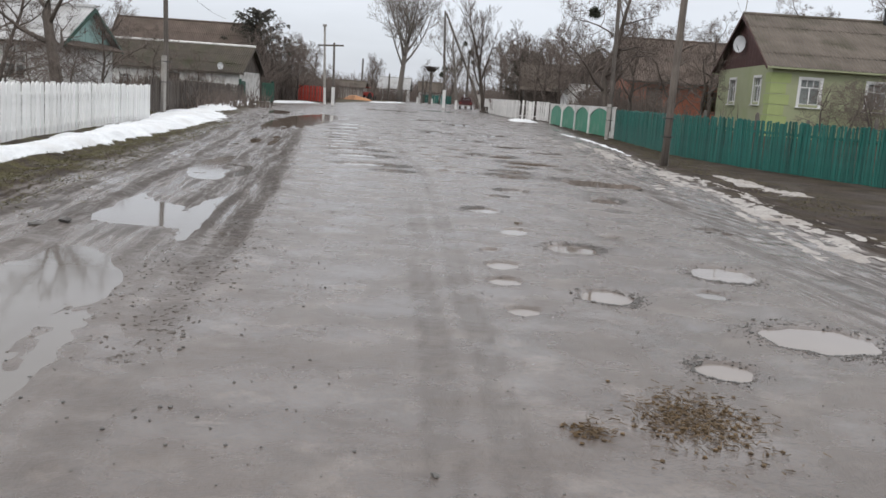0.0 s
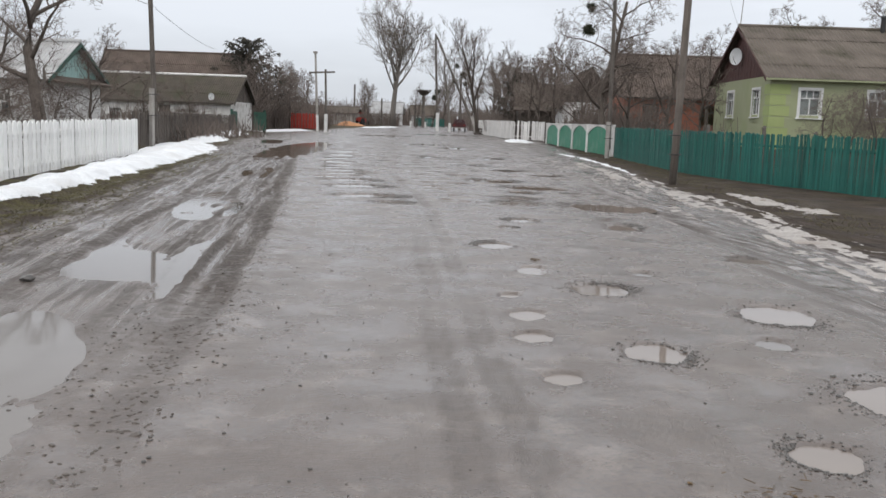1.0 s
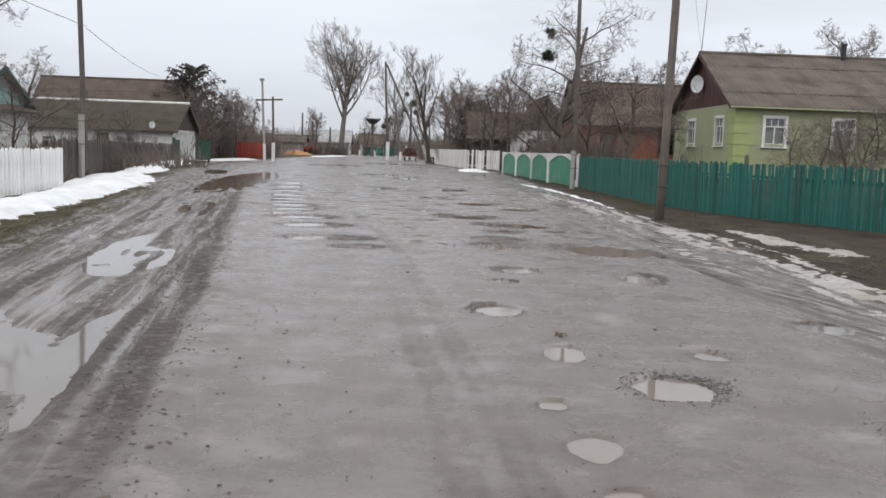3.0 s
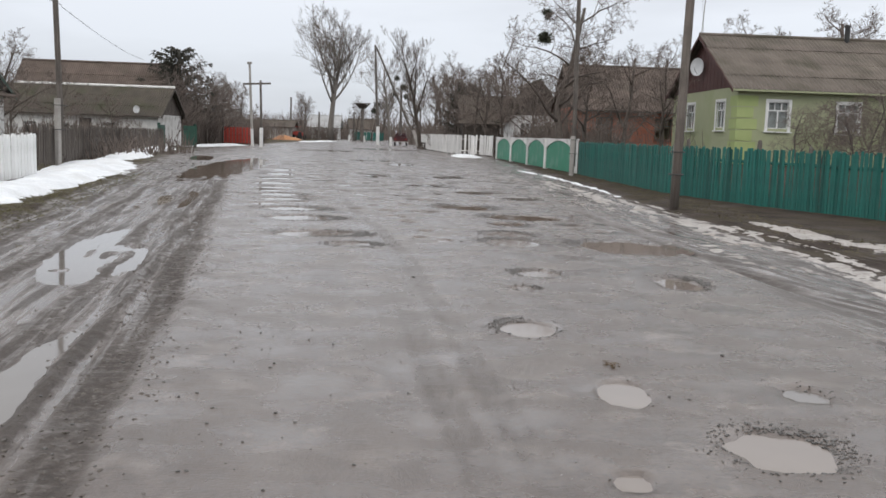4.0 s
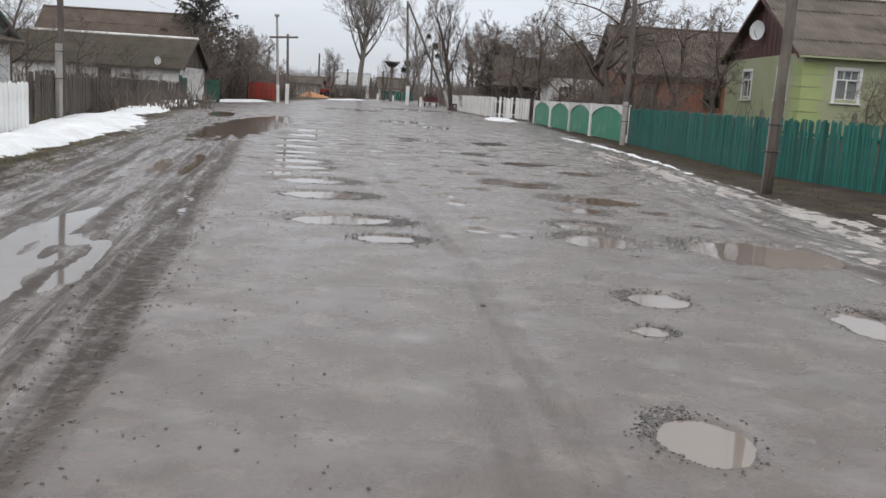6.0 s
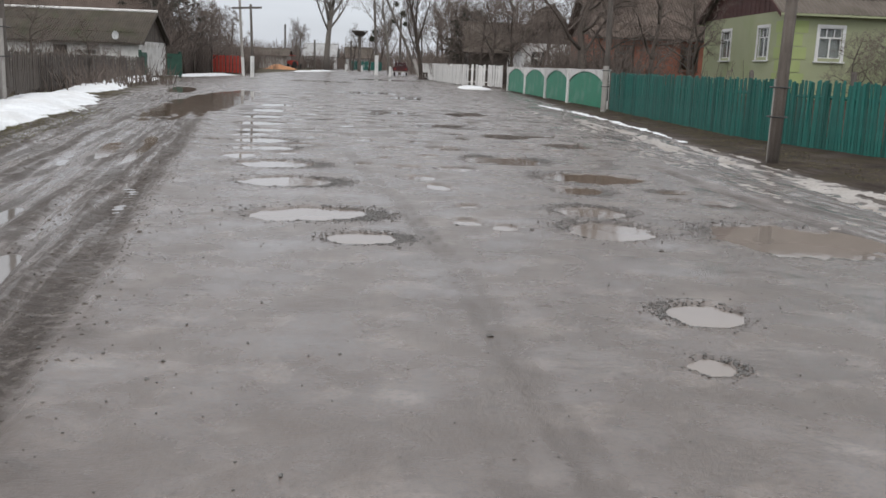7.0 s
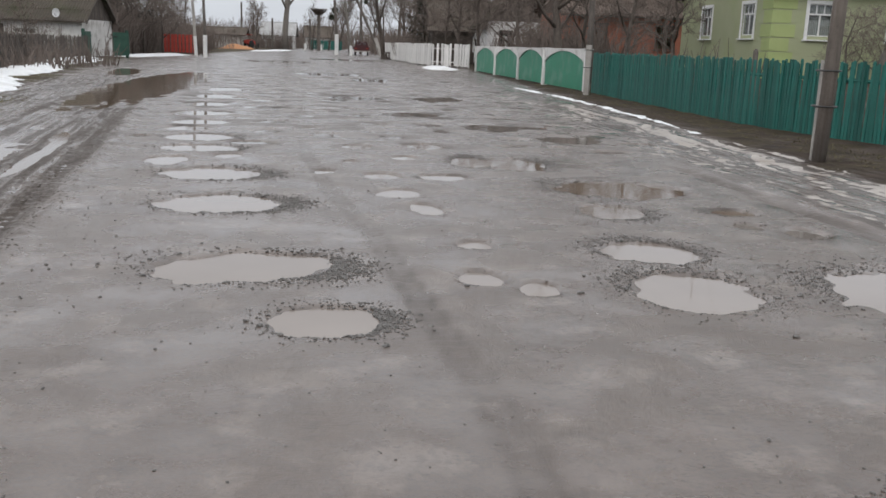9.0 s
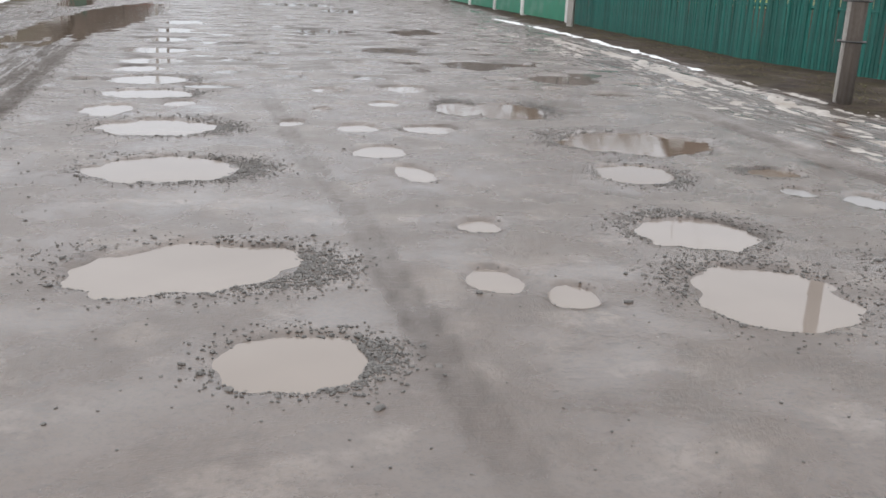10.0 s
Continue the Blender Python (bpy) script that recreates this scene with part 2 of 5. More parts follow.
def ground_material():
    """Wet mud road, dark churned mud, verge grass and grit, mixed by the sheet's own masks."""
    m = bpy.data.materials.new("wet_mud_road")
    m.use_nodes = True
    n, l = m.node_tree.nodes, m.node_tree.links
    b = n["Principled BSDF"]
    co = n.new("ShaderNodeTexCoord")

    def tex(scale, detail=6.0, rough=0.55, stretch=None):
        t = n.new("ShaderNodeTexNoise")
        t.inputs["Scale"].default_value, t.inputs["Detail"].default_value, t.inputs["Roughness"].default_value = scale, detail, rough
        if stretch:
            mp = n.new("ShaderNodeMapping")
            mp.vector_type = "TEXTURE"
            mp.inputs["Scale"].default_value = stretch
            mp.inputs["Rotation"].default_value = (0, 0, radians(9.4))
            l.new(co.outputs["Object"], mp.inputs["Vector"])
            l.new(mp.outputs["Vector"], t.inputs["Vector"])
        else:
            l.new(co.outputs["Object"], t.inputs["Vector"])
        return t.outputs["Fac"]

    def rng(value, a, c, lo=0.0, hi=1.0):
        r = n.new("ShaderNodeMapRange")
        for key, v in (("From Min", a), ("From Max", c), ("To Min", lo), ("To Max", hi)):
            r.inputs[key].default_value = v
        l.new(value, r.inputs["Value"])
        return r.outputs["Result"]

    def mix(f, a, c):
        x = n.new("ShaderNodeMix")
        x.data_type = "RGBA"
        for key, v in (("Factor", f), ("A", a), ("B", c)):
            if isinstance(v, tuple):
                x.inputs[key].default_value = (*v, 1)
            else:
                l.new(v, x.inputs[key])
        return x.outputs["Result"]

    def math2(op, a, c):
        x = n.new("ShaderNodeMath")
        x.operation = op
        for i, v in enumerate((a, c)):
            if isinstance(v, float):
                x.inputs[i].default_value = v
            else:
                l.new(v, x.inputs[i])
        return x.outputs[0]

    def mask(name):
        a = n.new("ShaderNodeAttribute")
        a.attribute_name = name
        return a.outputs["Fac"]

    broad, patch, grain = tex(0.35, 5), tex(1.7, 7, 0.6), tex(38, 5, 0.7)
    long, across = tex(1.0, 7, 0.6, (0.13, 2.6, 1)), tex(1.0, 8, 0.62, (1.1, 0.7, 1))
    clod, speck = tex(11, 6, 0.65), tex(110, 3, 0.6)
    silt, puddled = tex(2.6, 6, 0.55), tex(1.6, 8, 0.62)
    road = mix(rng(patch, 0.36, 0.66), (0.086, 0.063, 0.051), (0.120, 0.092, 0.076))
    road = mix(rng(broad, 0.4, 0.65, 0.0, 0.5), road, (0.106, 0.085, 0.073))
    road = mix(rng(silt, 0.54, 0.64, 0.0, 0.62), road, (0.192, 0.158, 0.136))
    road = mix(rng(clod, 0.53, 0.66, 0.0, 0.55), road, (0.070, 0.057, 0.050))
    road = mix(rng(speck, 0.62, 0.70, 0.0, 0.7), road, (0.06, 0.052, 0.047))
    road = mix(rng(grain, 0.50, 0.64, 0.0, 0.45), road, (0.062, 0.049, 0.042))
    dark = mix(rng(grain, 0.35, 0.65), (0.032, 0.025, 0.021), (0.072, 0.058, 0.049))
    streak = math2("MULTIPLY", mask("churn"), rng(across, 0.50, 0.57))
    rutted = math2("MULTIPLY", mask("ridge"), rng(clod, 0.34, 0.52, 0.45, 1.0))
    lane = math2("MULTIPLY", mask("track"), rng(clod, 0.3, 0.55, 0.55, 0.95))
    smear = math2("MULTIPLY", mask("smear"), rng(long, 0.49, 0.55, 0.0, 0.85))
    soiled = math2("MAXIMUM", math2("MAXIMUM", streak, rutted), math2("MAXIMUM", smear, math2("MULTIPLY", lane, 0.66)))
    # a skin of water lies in all the shallows of the road, between the soiled and the raised places
    film = rng(math2("SUBTRACT", puddled, math2("MULTIPLY", soiled, 0.12)), 0.36, 0.66)
    wet_line = math2("MULTIPLY", mask("smear"), rng(long, 0.49, 0.43))
    film = math2("MAXIMUM", film, wet_line)
    film = math2("MULTIPLY", film, rng(mask("verge"), 0.1, 0.6, 1.0, 0.0))
    road = mix(soiled, road, dark)
    road = mix(math2("MULTIPLY", film, 0.06), road, (0.104, 0.089, 0.080))
    turf = mix(rng(grain, 0.3, 0.7), (0.062, 0.056, 0.026), (0.135, 0.12, 0.062))
    earth = mix(rng(patch, 0.35, 0.65), (0.026, 0.019, 0.015), (0.062, 0.047, 0.038))
    side = mix(math2("MULTIPLY", rng(across, 0.45, 0.6), mask("grass")), earth, turf)
    l.new(mix(mask("verge"), road, side), b.inputs["Base Color"])
    dry = math2("SUBTRACT", 1.0, film)
    damp = math2("ADD", math2("MULTIPLY", dry, 0.22), rng(patch, 0.3, 0.7, 0.11, 0.18))
    dull = math2("ADD", math2("ADD", math2("MULTIPLY", soiled, 0.16), math2("MULTIPLY", rutted, 0.26)), math2("MULTIPLY", mask("verge"), 0.45))
    l.new(math2("SUBTRACT", math2("ADD", damp, dull), math2("MULTIPLY", wet_line, 0.06)), b.inputs["Roughness"])
    matt = math2("ADD", math2("MULTIPLY", soiled, 0.5), math2("MULTIPLY", mask("verge"), 0.75))
    l.new(rng(matt, 0.0, 0.75, 0.85, 0.12), b.inputs["Specular IOR Level"])
    bp = n.new("ShaderNodeBump")
    bp.inputs["Distance"].default_value = 0.02
    relief = rng(math2("ADD", soiled, mask("verge")), 0.0, 1.0, 0.42, 1.0)
    l.new(math2("MULTIPLY", relief, rng(film, 0.0, 1.0, 1.0, 0.22)), bp.inputs["Strength"])
    l.new(math2("ADD", math2("ADD", math2("MULTIPLY", clod, 1.4), math2("MULTIPLY", grain, 0.7)), math2("ADD", math2("MULTIPLY", speck, 0.25), math2("MULTIPLY", patch, 1.5))), bp.inputs["Height"])
    l.new(bp.outputs["Normal"], b.inputs["Normal"])
    return m


MUD = ground_material()


# ---- mesh helpers ----
class Shape:
    """Vertices and faces of one mesh, gathered from simple solids."""

    def __init__(self):
        self.v, self.f = [], []

    def add(self, verts, faces):
        k = len(self.v)
        self.v += [tuple(p) for p in verts]
        self.f += [tuple(i + k for i in face) for face in faces]
        return self

    def prism(self, outline, a, b):
        """An outline of 3D points swept from offset a to offset b."""
        n = len(outline)
        pts = [tuple(Vector(p) + Vector(a)) for p in outline] + [tuple(Vector(p) + Vector(b)) for p in outline]
        return self.add(pts, [tuple(range(n))[::-1], tuple(range(n, 2 * n))] + [(i, (i + 1) % n, (i + 1) % n + n, i + n) for i in range(n)])

    def box(self, x0, x1, y0, y1, z0, z1, c=0.0):
        """A box, its upright edges cut by c."""
        if c:
            ring = [(x0 + c, y0), (x1 - c, y0), (x1, y0 + c), (x1, y1 - c), (x1 - c, y1), (x0 + c, y1), (x0, y1 - c), (x0, y0 + c)]
        else:
            ring = [(x0, y0), (x1, y0), (x1, y1), (x0, y1)]
        return self.prism([(x, y, 0) for x, y in ring], (0, 0, z0), (0, 0, z1))

    def tube(self, pts, radii, sides=6):
        pts = [Vector(p) for p in pts]
        rings = []
        for i, p in enumerate(pts):
            d = (pts[min(i + 1, len(pts) - 1)] - pts[max(i - 1, 0)]).normalized()
            u = d.cross(Vector((0.31, 0.95, 0.05)) if abs(d.z) > 0.9 else Vector((0, 0, 1))).normalized()
            w = d.cross(u)
            rings.append([p + radii[i] * (math.cos(a) * u + math.sin(a) * w) for a in (2 * math.pi * k / sides for k in range(sides))])
        verts = [q for ring in rings for q in ring]
        faces = [(r * sides + k, r * sides + (k + 1) % sides, (r + 1) * sides + (k + 1) % sides, (r + 1) * sides + k)
                 for r in range(len(pts) - 1) for k in range(sides)]
        faces += [tuple(range(sides))[::-1], tuple(range(len(verts) - sides, len(verts)))]
        return self.add(verts, faces)

    def lump(self, centre, radii, rng, wobble=0.25, flat=False):
        """A small uneven stone or clod."""
        t = (1 + 5 ** 0.5) / 2
        base = [(-1, t, 0), (1, t, 0), (-1, -t, 0), (1, -t, 0), (0, -1, t), (0, 1, t), (0, -1, -t), (0, 1, -t), (t, 0, -1), (t, 0, 1), (-t, 0, -1), (-t, 0, 1)]
        faces = [(0, 11, 5), (0, 5, 1), (0, 1, 7), (0, 7, 10), (0, 10, 11), (1, 5, 9), (5, 11, 4), (11, 10, 2), (10, 7, 6), (7, 1, 8),
                 (3, 9, 4), (3, 4, 2), (3, 2, 6), (3, 6, 8), (3, 8, 9), (4, 9, 5), (2, 4, 11), (6, 2, 10), (8, 6, 7), (9, 8, 1)]
        a = rng.random() * 6.28
        ca, sa = math.cos(a), math.sin(a)
        out = []
        for p in base:
            k = (1 + wobble * (rng.random() * 2 - 1)) / 1.9
            x, y, z = p[0] * radii[0] * k, p[1] * radii[1] * k, p[2] * radii[2] * k
            out.append((centre[0] + ca * x - sa * y, centre[1] + sa * x + ca * y, centre[2] + z))
        return self.add(out, faces)

    def mesh(self, name, smooth=False):
        me = bpy.data.meshes.new(name)
        me.from_pydata(self.v, [], self.f)
        if smooth:
            me.polygons.foreach_set("use_smooth", [True] * len(me.polygons))
        me.update()
        return me


def part(name, shape, material, parent, label="", m=None, smooth=False):
    """One mesh object under a thing or a part; shape is a Shape or a mesh that is shared."""
    me = shape.mesh(name, smooth) if isinstance(shape, Shape) else shape
    if not me.materials:
        me.materials.append(material)
    ob = new(name, me)
    ob.parent = parent
    if m is not None:
        ob.matrix_basis = m
    return tagged(ob, label)


def thing(name, m, label, category, group="", kind=""):
    ob = new(name)
    ob.empty_display_size = 0.2
    ob.matrix_basis = m
    return tagged(ob, label, category, group, kind)


def solid(name, shape, material, m, label, category, group="", kind="", smooth=False):
    me = shape.mesh(name, smooth)
    me.materials.append(material)
    ob = new(name, me)
    ob.matrix_basis = m
    return tagged(ob, label, category, group, kind)


def wave(x, y, f, seed):
    """Cheap smooth noise for arrays, from turned sines."""
    r = random.Random(seed)
    out = 0.0
    for k in range(7):
        a, ph, s = r.random() * 6.28, r.random() * 6.28, f * (0.6 + r.random() * 0.9)
        out = out + np.sin((x * math.cos(a) + y * math.sin(a)) * s * 6.28 + ph + 1.3 * np.sin((y * math.cos(a) - x * math.sin(a)) * s * 3.1 + ph))
    return out / 7


def smooth_step(a, b, v):
    t = np.clip((v - a) / (b - a), 0, 1)
    return t * t * (3 - 2 * t)


# ---- the lie of the land ----
# Potholes: x, y, half width, half length, turn in degrees; all full of melt water.
LEFT_ROW = [(0.33, 26.75, 0.27, 0.24, 8), (-0.21, 27.84, 0.53, 0.35, 22), (-0.68, 30.02, 0.50, 0.40, 10), (-1.06, 31.74, 0.50, 0.44, 6), (-1.55, 33.92, 0.47, 0.40, 0),
            (-1.77, 35.22, 0.45, 0.46, 0), (-1.71, 32.70, 0.23, 0.40, 0), (-1.09, 33.22, 0.16, 0.24, 0), (-2.17, 36.48, 0.32, 0.42, 0), (-2.2, 37.6, 0.46, 0.46, 0), (-2.5, 39.4, 0.5, 0.55, 0), (-2.8, 41.8, 0.5, 0.62, 0),
            (-3.1, 44.6, 0.5, 0.7, 0), (-3.4, 47.6, 0.5, 0.8, 0)]
MIDDLE = [(1.20, 27.63, 0.13, 0.18, 0), (1.51, 27.41, 0.10, 0.15, 0), (1.27, 28.56, 0.12, 0.14, 0), (1.01, 29.94, 0.12, 0.30, 14), (0.81, 30.72, 0.21, 0.25, -10), (0.67, 31.85, 0.18, 0.23, 0),
          (1.30, 31.83, 0.24, 0.23, 0), (0.07, 32.07, 0.12, 0.18, 0), (0.33, 32.94, 0.10, 0.16, 0), (0.97, 33.42, 0.17, 0.20, 0), (1.29, 34.77, 0.30, 0.33, 0), (0.38, 34.5, 0.20, 0.26, 0), (2.23, 20.36, 0.14, 0.23, 0),
          (2.08, 18.36, 0.13, 0.19, 0), (2.08, 17.70, 0.12, 0.14, 0), (2.19, 16.76, 0.10, 0.14, 0), (1.98, 19.08, 0.07, 0.10, 0)]
RIGHT_ROW = [(1.74, 33.15, 0.24, 0.48, 0), (2.25, 33.10, 0.36, 0.58, 0), (3.02, 31.25, 0.60, 0.52, -8), (2.63, 30.00, 0.26, 0.34, 0), (2.46, 28.44, 0.33, 0.33, 0), (2.41, 27.40, 0.35, 0.42, -14), (3.70, 30.05, 0.20, 0.18, 0),
             (2.38, 24.73, 0.21, 0.24, 0), (2.12, 23.81, 0.11, 0.12, 0), (3.93, 27.26, 0.66, 0.72, 0), (1.91, 22.01, 0.18, 0.25, 0), (3.70, 24.35, 0.22, 0.38, 0), (2.75, 19.50, 0.24, 0.26, 0),
             (2.81, 17.41, 0.18, 0.23, 0), (3.97, 18.72, 0.27, 0.34, 0), (4.03, 16.61, 0.33, 0.34, 0), (3.20, 15.71, 0.14, 0.18, 0)]
FAR_ROW = [(3.27, 20.42, 0.12, 0.14, 0), (3.63, 17.77, 0.12, 0.15, 0), (3.59, 29.45, 0.11, 0.14, 0), (3.95, 29.20, 0.14, 0.20, 0), (4.6, 21.6, 0.22, 0.25, 0), (0.60, 57.3, 0.7, 1.6, 0),
           (2.6, 38.0, 0.5, 0.7, 0), (1.3, 40.5, 0.6, 0.6, 0), (3.6, 36.2, 0.5, 0.6, 0), (0.2, 45.5, 0.7, 0.8, 0), (2.3, 46.0, 0.7, 0.9, 0), (-1.2, 62.0, 1.4, 1.6, 0), (-5.2, 83.0, 2.2, 2.6, 0), (-1.5, 97.0, 3.0, 3.0, 0)]
scatter = random.Random(12)
SPECKLE = []                                          # many shallow pools further down the road
while len(SPECKLE) < 230:
    y = 34.5 + 60 * scatter.random() ** 1.6
    x = scatter.uniform(-2.6 - 0.03 * (y - 34), 4.6)
    if all(math.hypot(x - p[0], (y - p[1]) * 0.6) > 0.62 for p in SPECKLE + LEFT_ROW + MIDDLE + RIGHT_ROW + FAR_ROW):
        SPECKLE.append((x, y, scatter.uniform(0.12, 0.34), scatter.uniform(0.14, 0.36), scatter.uniform(-8, 8)))
POTHOLES = SPECKLE + LEFT_ROW + MIDDLE + RIGHT_ROW + FAR_ROW
RUT_Y = (0.0, 14.8, 15.7, 16.9, 18.5, 19.9, 21.4, 23.6, 25.75, 27.5, 30.2, 35.5, 60.0)
RUT_X = (2.4, 0.26, 0.11, -0.02, -0.24, -0.48, -0.73, -1.09, -1.44, -1.78, -2.25, -3.20, -7.4)


def rut_line(y):
    """Where the main wheel rut lies: it drifts to the left as it goes."""
    return np.interp(y, RUT_Y, RUT_X)


# Two tyre tracks down the middle, as (y, x) places.
TRACKS = (((14.0, 1.81), (15.9, 1.64), (17.9, 1.44), (19.4, 1.34), (21.3, 1.15), (25.0, 0.82)),
          ((13.0, 2.18), (14.6, 2.03), (16.3, 1.87), (18.0, 1.72), (20.9, 1.47), (23.3, 1.25), (25.6, 1.02), (27.2, 0.82), (29.2, 0.50), (30.9, 0.17), (33.0, -0.15), (37.0, -0.6)))
# Long melt-water pools: middle x and y, half width, half length, turn in degrees.
STRIPS = [(-1.40, 20.2, 0.66, 7.4, 9.6), (-0.75, 14.6, 0.80, 3.2, 9), (-2.95, 29.6, 0.85, 6.2, 9.8), (-5.55, 50.0, 1.25, 11.0, 4.4), (-3.55, 34.4, 0.42, 3.4, 9), (-8.6, 58.0, 0.7, 4.5, 12)]


def ellipse_distance(x, y, cx, cy, rx, ry, turn):
    a = math.radians(turn)
    u = (x - cx) * math.cos(a) + (y - cy) * math.sin(a)
    v = -(x - cx) * math.sin(a) + (y - cy) * math.cos(a)
    return np.sqrt((u / rx) ** 2 + (v / ry) ** 2)


def axis(steps):
    """Grid lines from (start, end, spacing) stretches."""
    return np.unique(np.concatenate([np.arange(a, b, s) for a, b, s in steps] + [[steps[-1][1]]]).round(4))


gx = np.concatenate([[-1500, -700, -300, -150, -90], axis([(-60, -20, 2.0), (-20, -9, 0.35), (-9, -4.2, 0.10), (-4.2, 5.4, 0.042), (5.4, 8.4, 0.09), (8.4, 20, 0.5), (20, 60, 2.5)]), [90, 150, 300, 700, 1500]])
gy = np.concatenate([[-600, -200, -80, -30], axis([(-15, 12, 0.8), (12, 13.4, 0.1), (13.4, 36, 0.046), (36, 60, 0.15), (60, 110, 0.6), (110, 240, 3.0)]), [280, 350, 500, 900, 2000]])
X, Y = np.meshgrid(gx, gy)


def land(x, y):
    """Height of the sheet and its masks: churned mud, wetness, verge."""
    near = np.exp(-np.maximum(0, y - 50) / 40)
    z = 0.50 * smooth_step(11.6, 16.0, x) * smooth_step(14, 30, y) - 0.10 * smooth_step(-9, -15, x)
    road = smooth_step(-1.0, 0.7, x + 3.1 + 0.19 * np.clip(y - 21, -8, 60)) * smooth_step(6.45, 5.7, x - 0.01 * (y - 30))
    rough = 0.010 * wave(x, y, 0.45, 3) + 0.007 * wave(x, y, 1.3, 5) + 0.003 * wave(x, y, 3.1, 7)
    calm = np.ones_like(x)
    dip = np.zeros_like(x)
    rim = np.zeros_like(x)
    track = np.zeros_like(x)
    for cx, cy, rx, ry, turn in POTHOLES:
        here = (np.abs(x - cx) < 2.8 * max(rx, ry)) & (np.abs(y - cy) < 2.8 * max(rx, ry))
        px, py = x[here], y[here]
        e = ellipse_distance(px, py, cx, cy, rx, ry, turn) + 0.22 * wave(px, py, 1.4, int(cx * 90 + cy * 7) % 991) + 0.20 * wave(px, py, 4.0, int(cy * 31) % 977)
        dip[here] = np.maximum(dip[here], 0.045 * smooth_step(1.22, 0.72, e))
        ragged = smooth_step(-0.15, 0.35, wave(px, py, 1.1, int(cx * 50 + cy * 17) % 971))
        rim[here] = np.maximum(rim[here], (0.0 if rx < 0.18 else 0.75) * ragged * smooth_step(1.55, 1.02, e))
        calm[here] = np.minimum(calm[here], 0.25 + 0.75 * smooth_step(1.1, 2.2, e))
    off = x - rut_line(y)                              # across the main rut
    worn = smooth_step(15.2, 20.0, y)                   # the nearest stretch is smoothed over by silt
    side_band = smooth_step(-4.6, -3.4, off) * smooth_step(0.75, 0.2, off) * smooth_step(47, 38, y)
    sway = 0.03 * np.sin(y * 0.6) + 0.02 * np.sin(y * 1.7 + 1)
    ruts = np.zeros_like(x)
    for centre, wide, deep in ((0.0, 0.15, 0.036), (-0.40, 0.10, 0.030), (-1.05, 0.22, 0.022), (-1.75, 0.18, 0.034), (-2.4, 0.16, 0.034), (-3.1, 0.2, 0.030)):
        d = off - centre - sway * (1 + 0.3 * centre) - 0.06 * wave(x * 0.3, y, 0.35, int(centre * -40) + 3)
        deep = deep * np.clip(0.75 + 0.9 * wave(x * 0.4, y, 0.22, int(centre * -60) + 9), 0.15, 1.5)
        ruts = ruts - deep * np.exp(-(d / wide) ** 2) + 0.6 * deep * np.exp(-((np.abs(d) - wide * 1.7) / (wide * 0.6)) ** 2)
    scored = wave(off * 3.4, y * 0.22, 1.0, 51) + 0.5 * wave(off * 7.0, y * 0.5, 1.0, 53)
    tread = 0.008 * np.sign(np.sin(y * 34 + 9 * np.abs(off))) * np.exp(-((off - sway) / 0.15) ** 2)
    lumpy = 0.012 * wave(x, y, 1.6, 11) + 0.012 * wave(x * 1.5, y, 4.0, 13) * np.exp(-((off + 0.05) / 0.5) ** 2) + 0.006 * wave(x * 1.5, y, 3.5, 14)
    lumpy = lumpy + 0.026 * wave(off * 2.4, y * 0.16, 0.9, 15) * smooth_step(-0.2, -0.6, off)
    ridge = np.clip((ruts + lumpy) / 0.014, 0, 1)
    still = np.ones_like(x)                             # the bed of a pool is smoothed by silt
    for cx, cy, rx, ry, turn in STRIPS[:2]:
        still = np.minimum(still, 0.4 + 0.6 * smooth_step(0.6, 1.1, ellipse_distance(x, y, cx, cy, rx, ry, turn)))
    z = z + side_band * still * (0.25 + 0.75 * worn) * (1.15 * ruts + tread + lumpy + 0.010 * scored)
    for places in TRACKS:
        d = x - np.interp(y, [p[0] for p in places], [p[1] for p in places]) + 0.012 * np.sin(y * 1.9)
        lane = np.exp(-(d / 0.07) ** 6) * smooth_step(places[-1][0], places[-1][0] - 5, y)
        edge = np.exp(-((np.abs(d) - 0.06) / 0.028) ** 2) * smooth_step(places[-1][0], places[-1][0] - 5, y)
        z = z - 0.007 * lane + 0.004 * edge + 0.0025 * lane * np.sign(np.sin(y * 60))
        faint = np.clip(0.65 + 0.7 * wave(x * 0.3, y, 0.3, 77), 0.15, 1)
        track = np.maximum(track, np.maximum(0.6 * lane, edge) * faint)
    shore = np.zeros_like(x)
    for cx, cy, rx, ry, turn in STRIPS:
        bare = ellipse_distance(x, y, cx, cy, rx, ry, turn)
        e = bare + 0.25 * wave(x, y, 0.8, int(cy * 13) % 983) + 0.16 * wave(x, y, 2.3, int(cy * 17) % 983) + (0.24 * scored if cy < 33 else 0)
        dip = np.maximum(dip, (0.030 if cy < 26 else 0.012 if cy < 33 else 0.030 if cy < 40 else 0.055) * smooth_step(1.15, 0.55, e))
        shore = np.maximum(shore, smooth_step(0.9, 1.1, bare) * smooth_step(1.7, 1.3, bare))
    right = smooth_step(4.0, 5.0, x) * smooth_step(8.0, 6.4, x)
    z = z + right * (0.02 * wave(x * 1.8, y * 0.5, 0.6, 17) + 0.008 * wave(x, y, 2.5, 19)) - 0.05 * np.exp(-((x - 4.42 + 0.06 * (y - 31)) / 0.13) ** 2) * smooth_step(22, 25, y) * smooth_step(34, 31.5, y)
    verge = np.clip(1 - road + 0.35 * wave(x, y, 0.5, 23) * (road < 0.98), 0, 1)
    z = z + (rough * calm * (0.4 + 0.6 * near) - dip) + verge * (0.03 + 0.02 * wave(x, y, 1.1, 29))
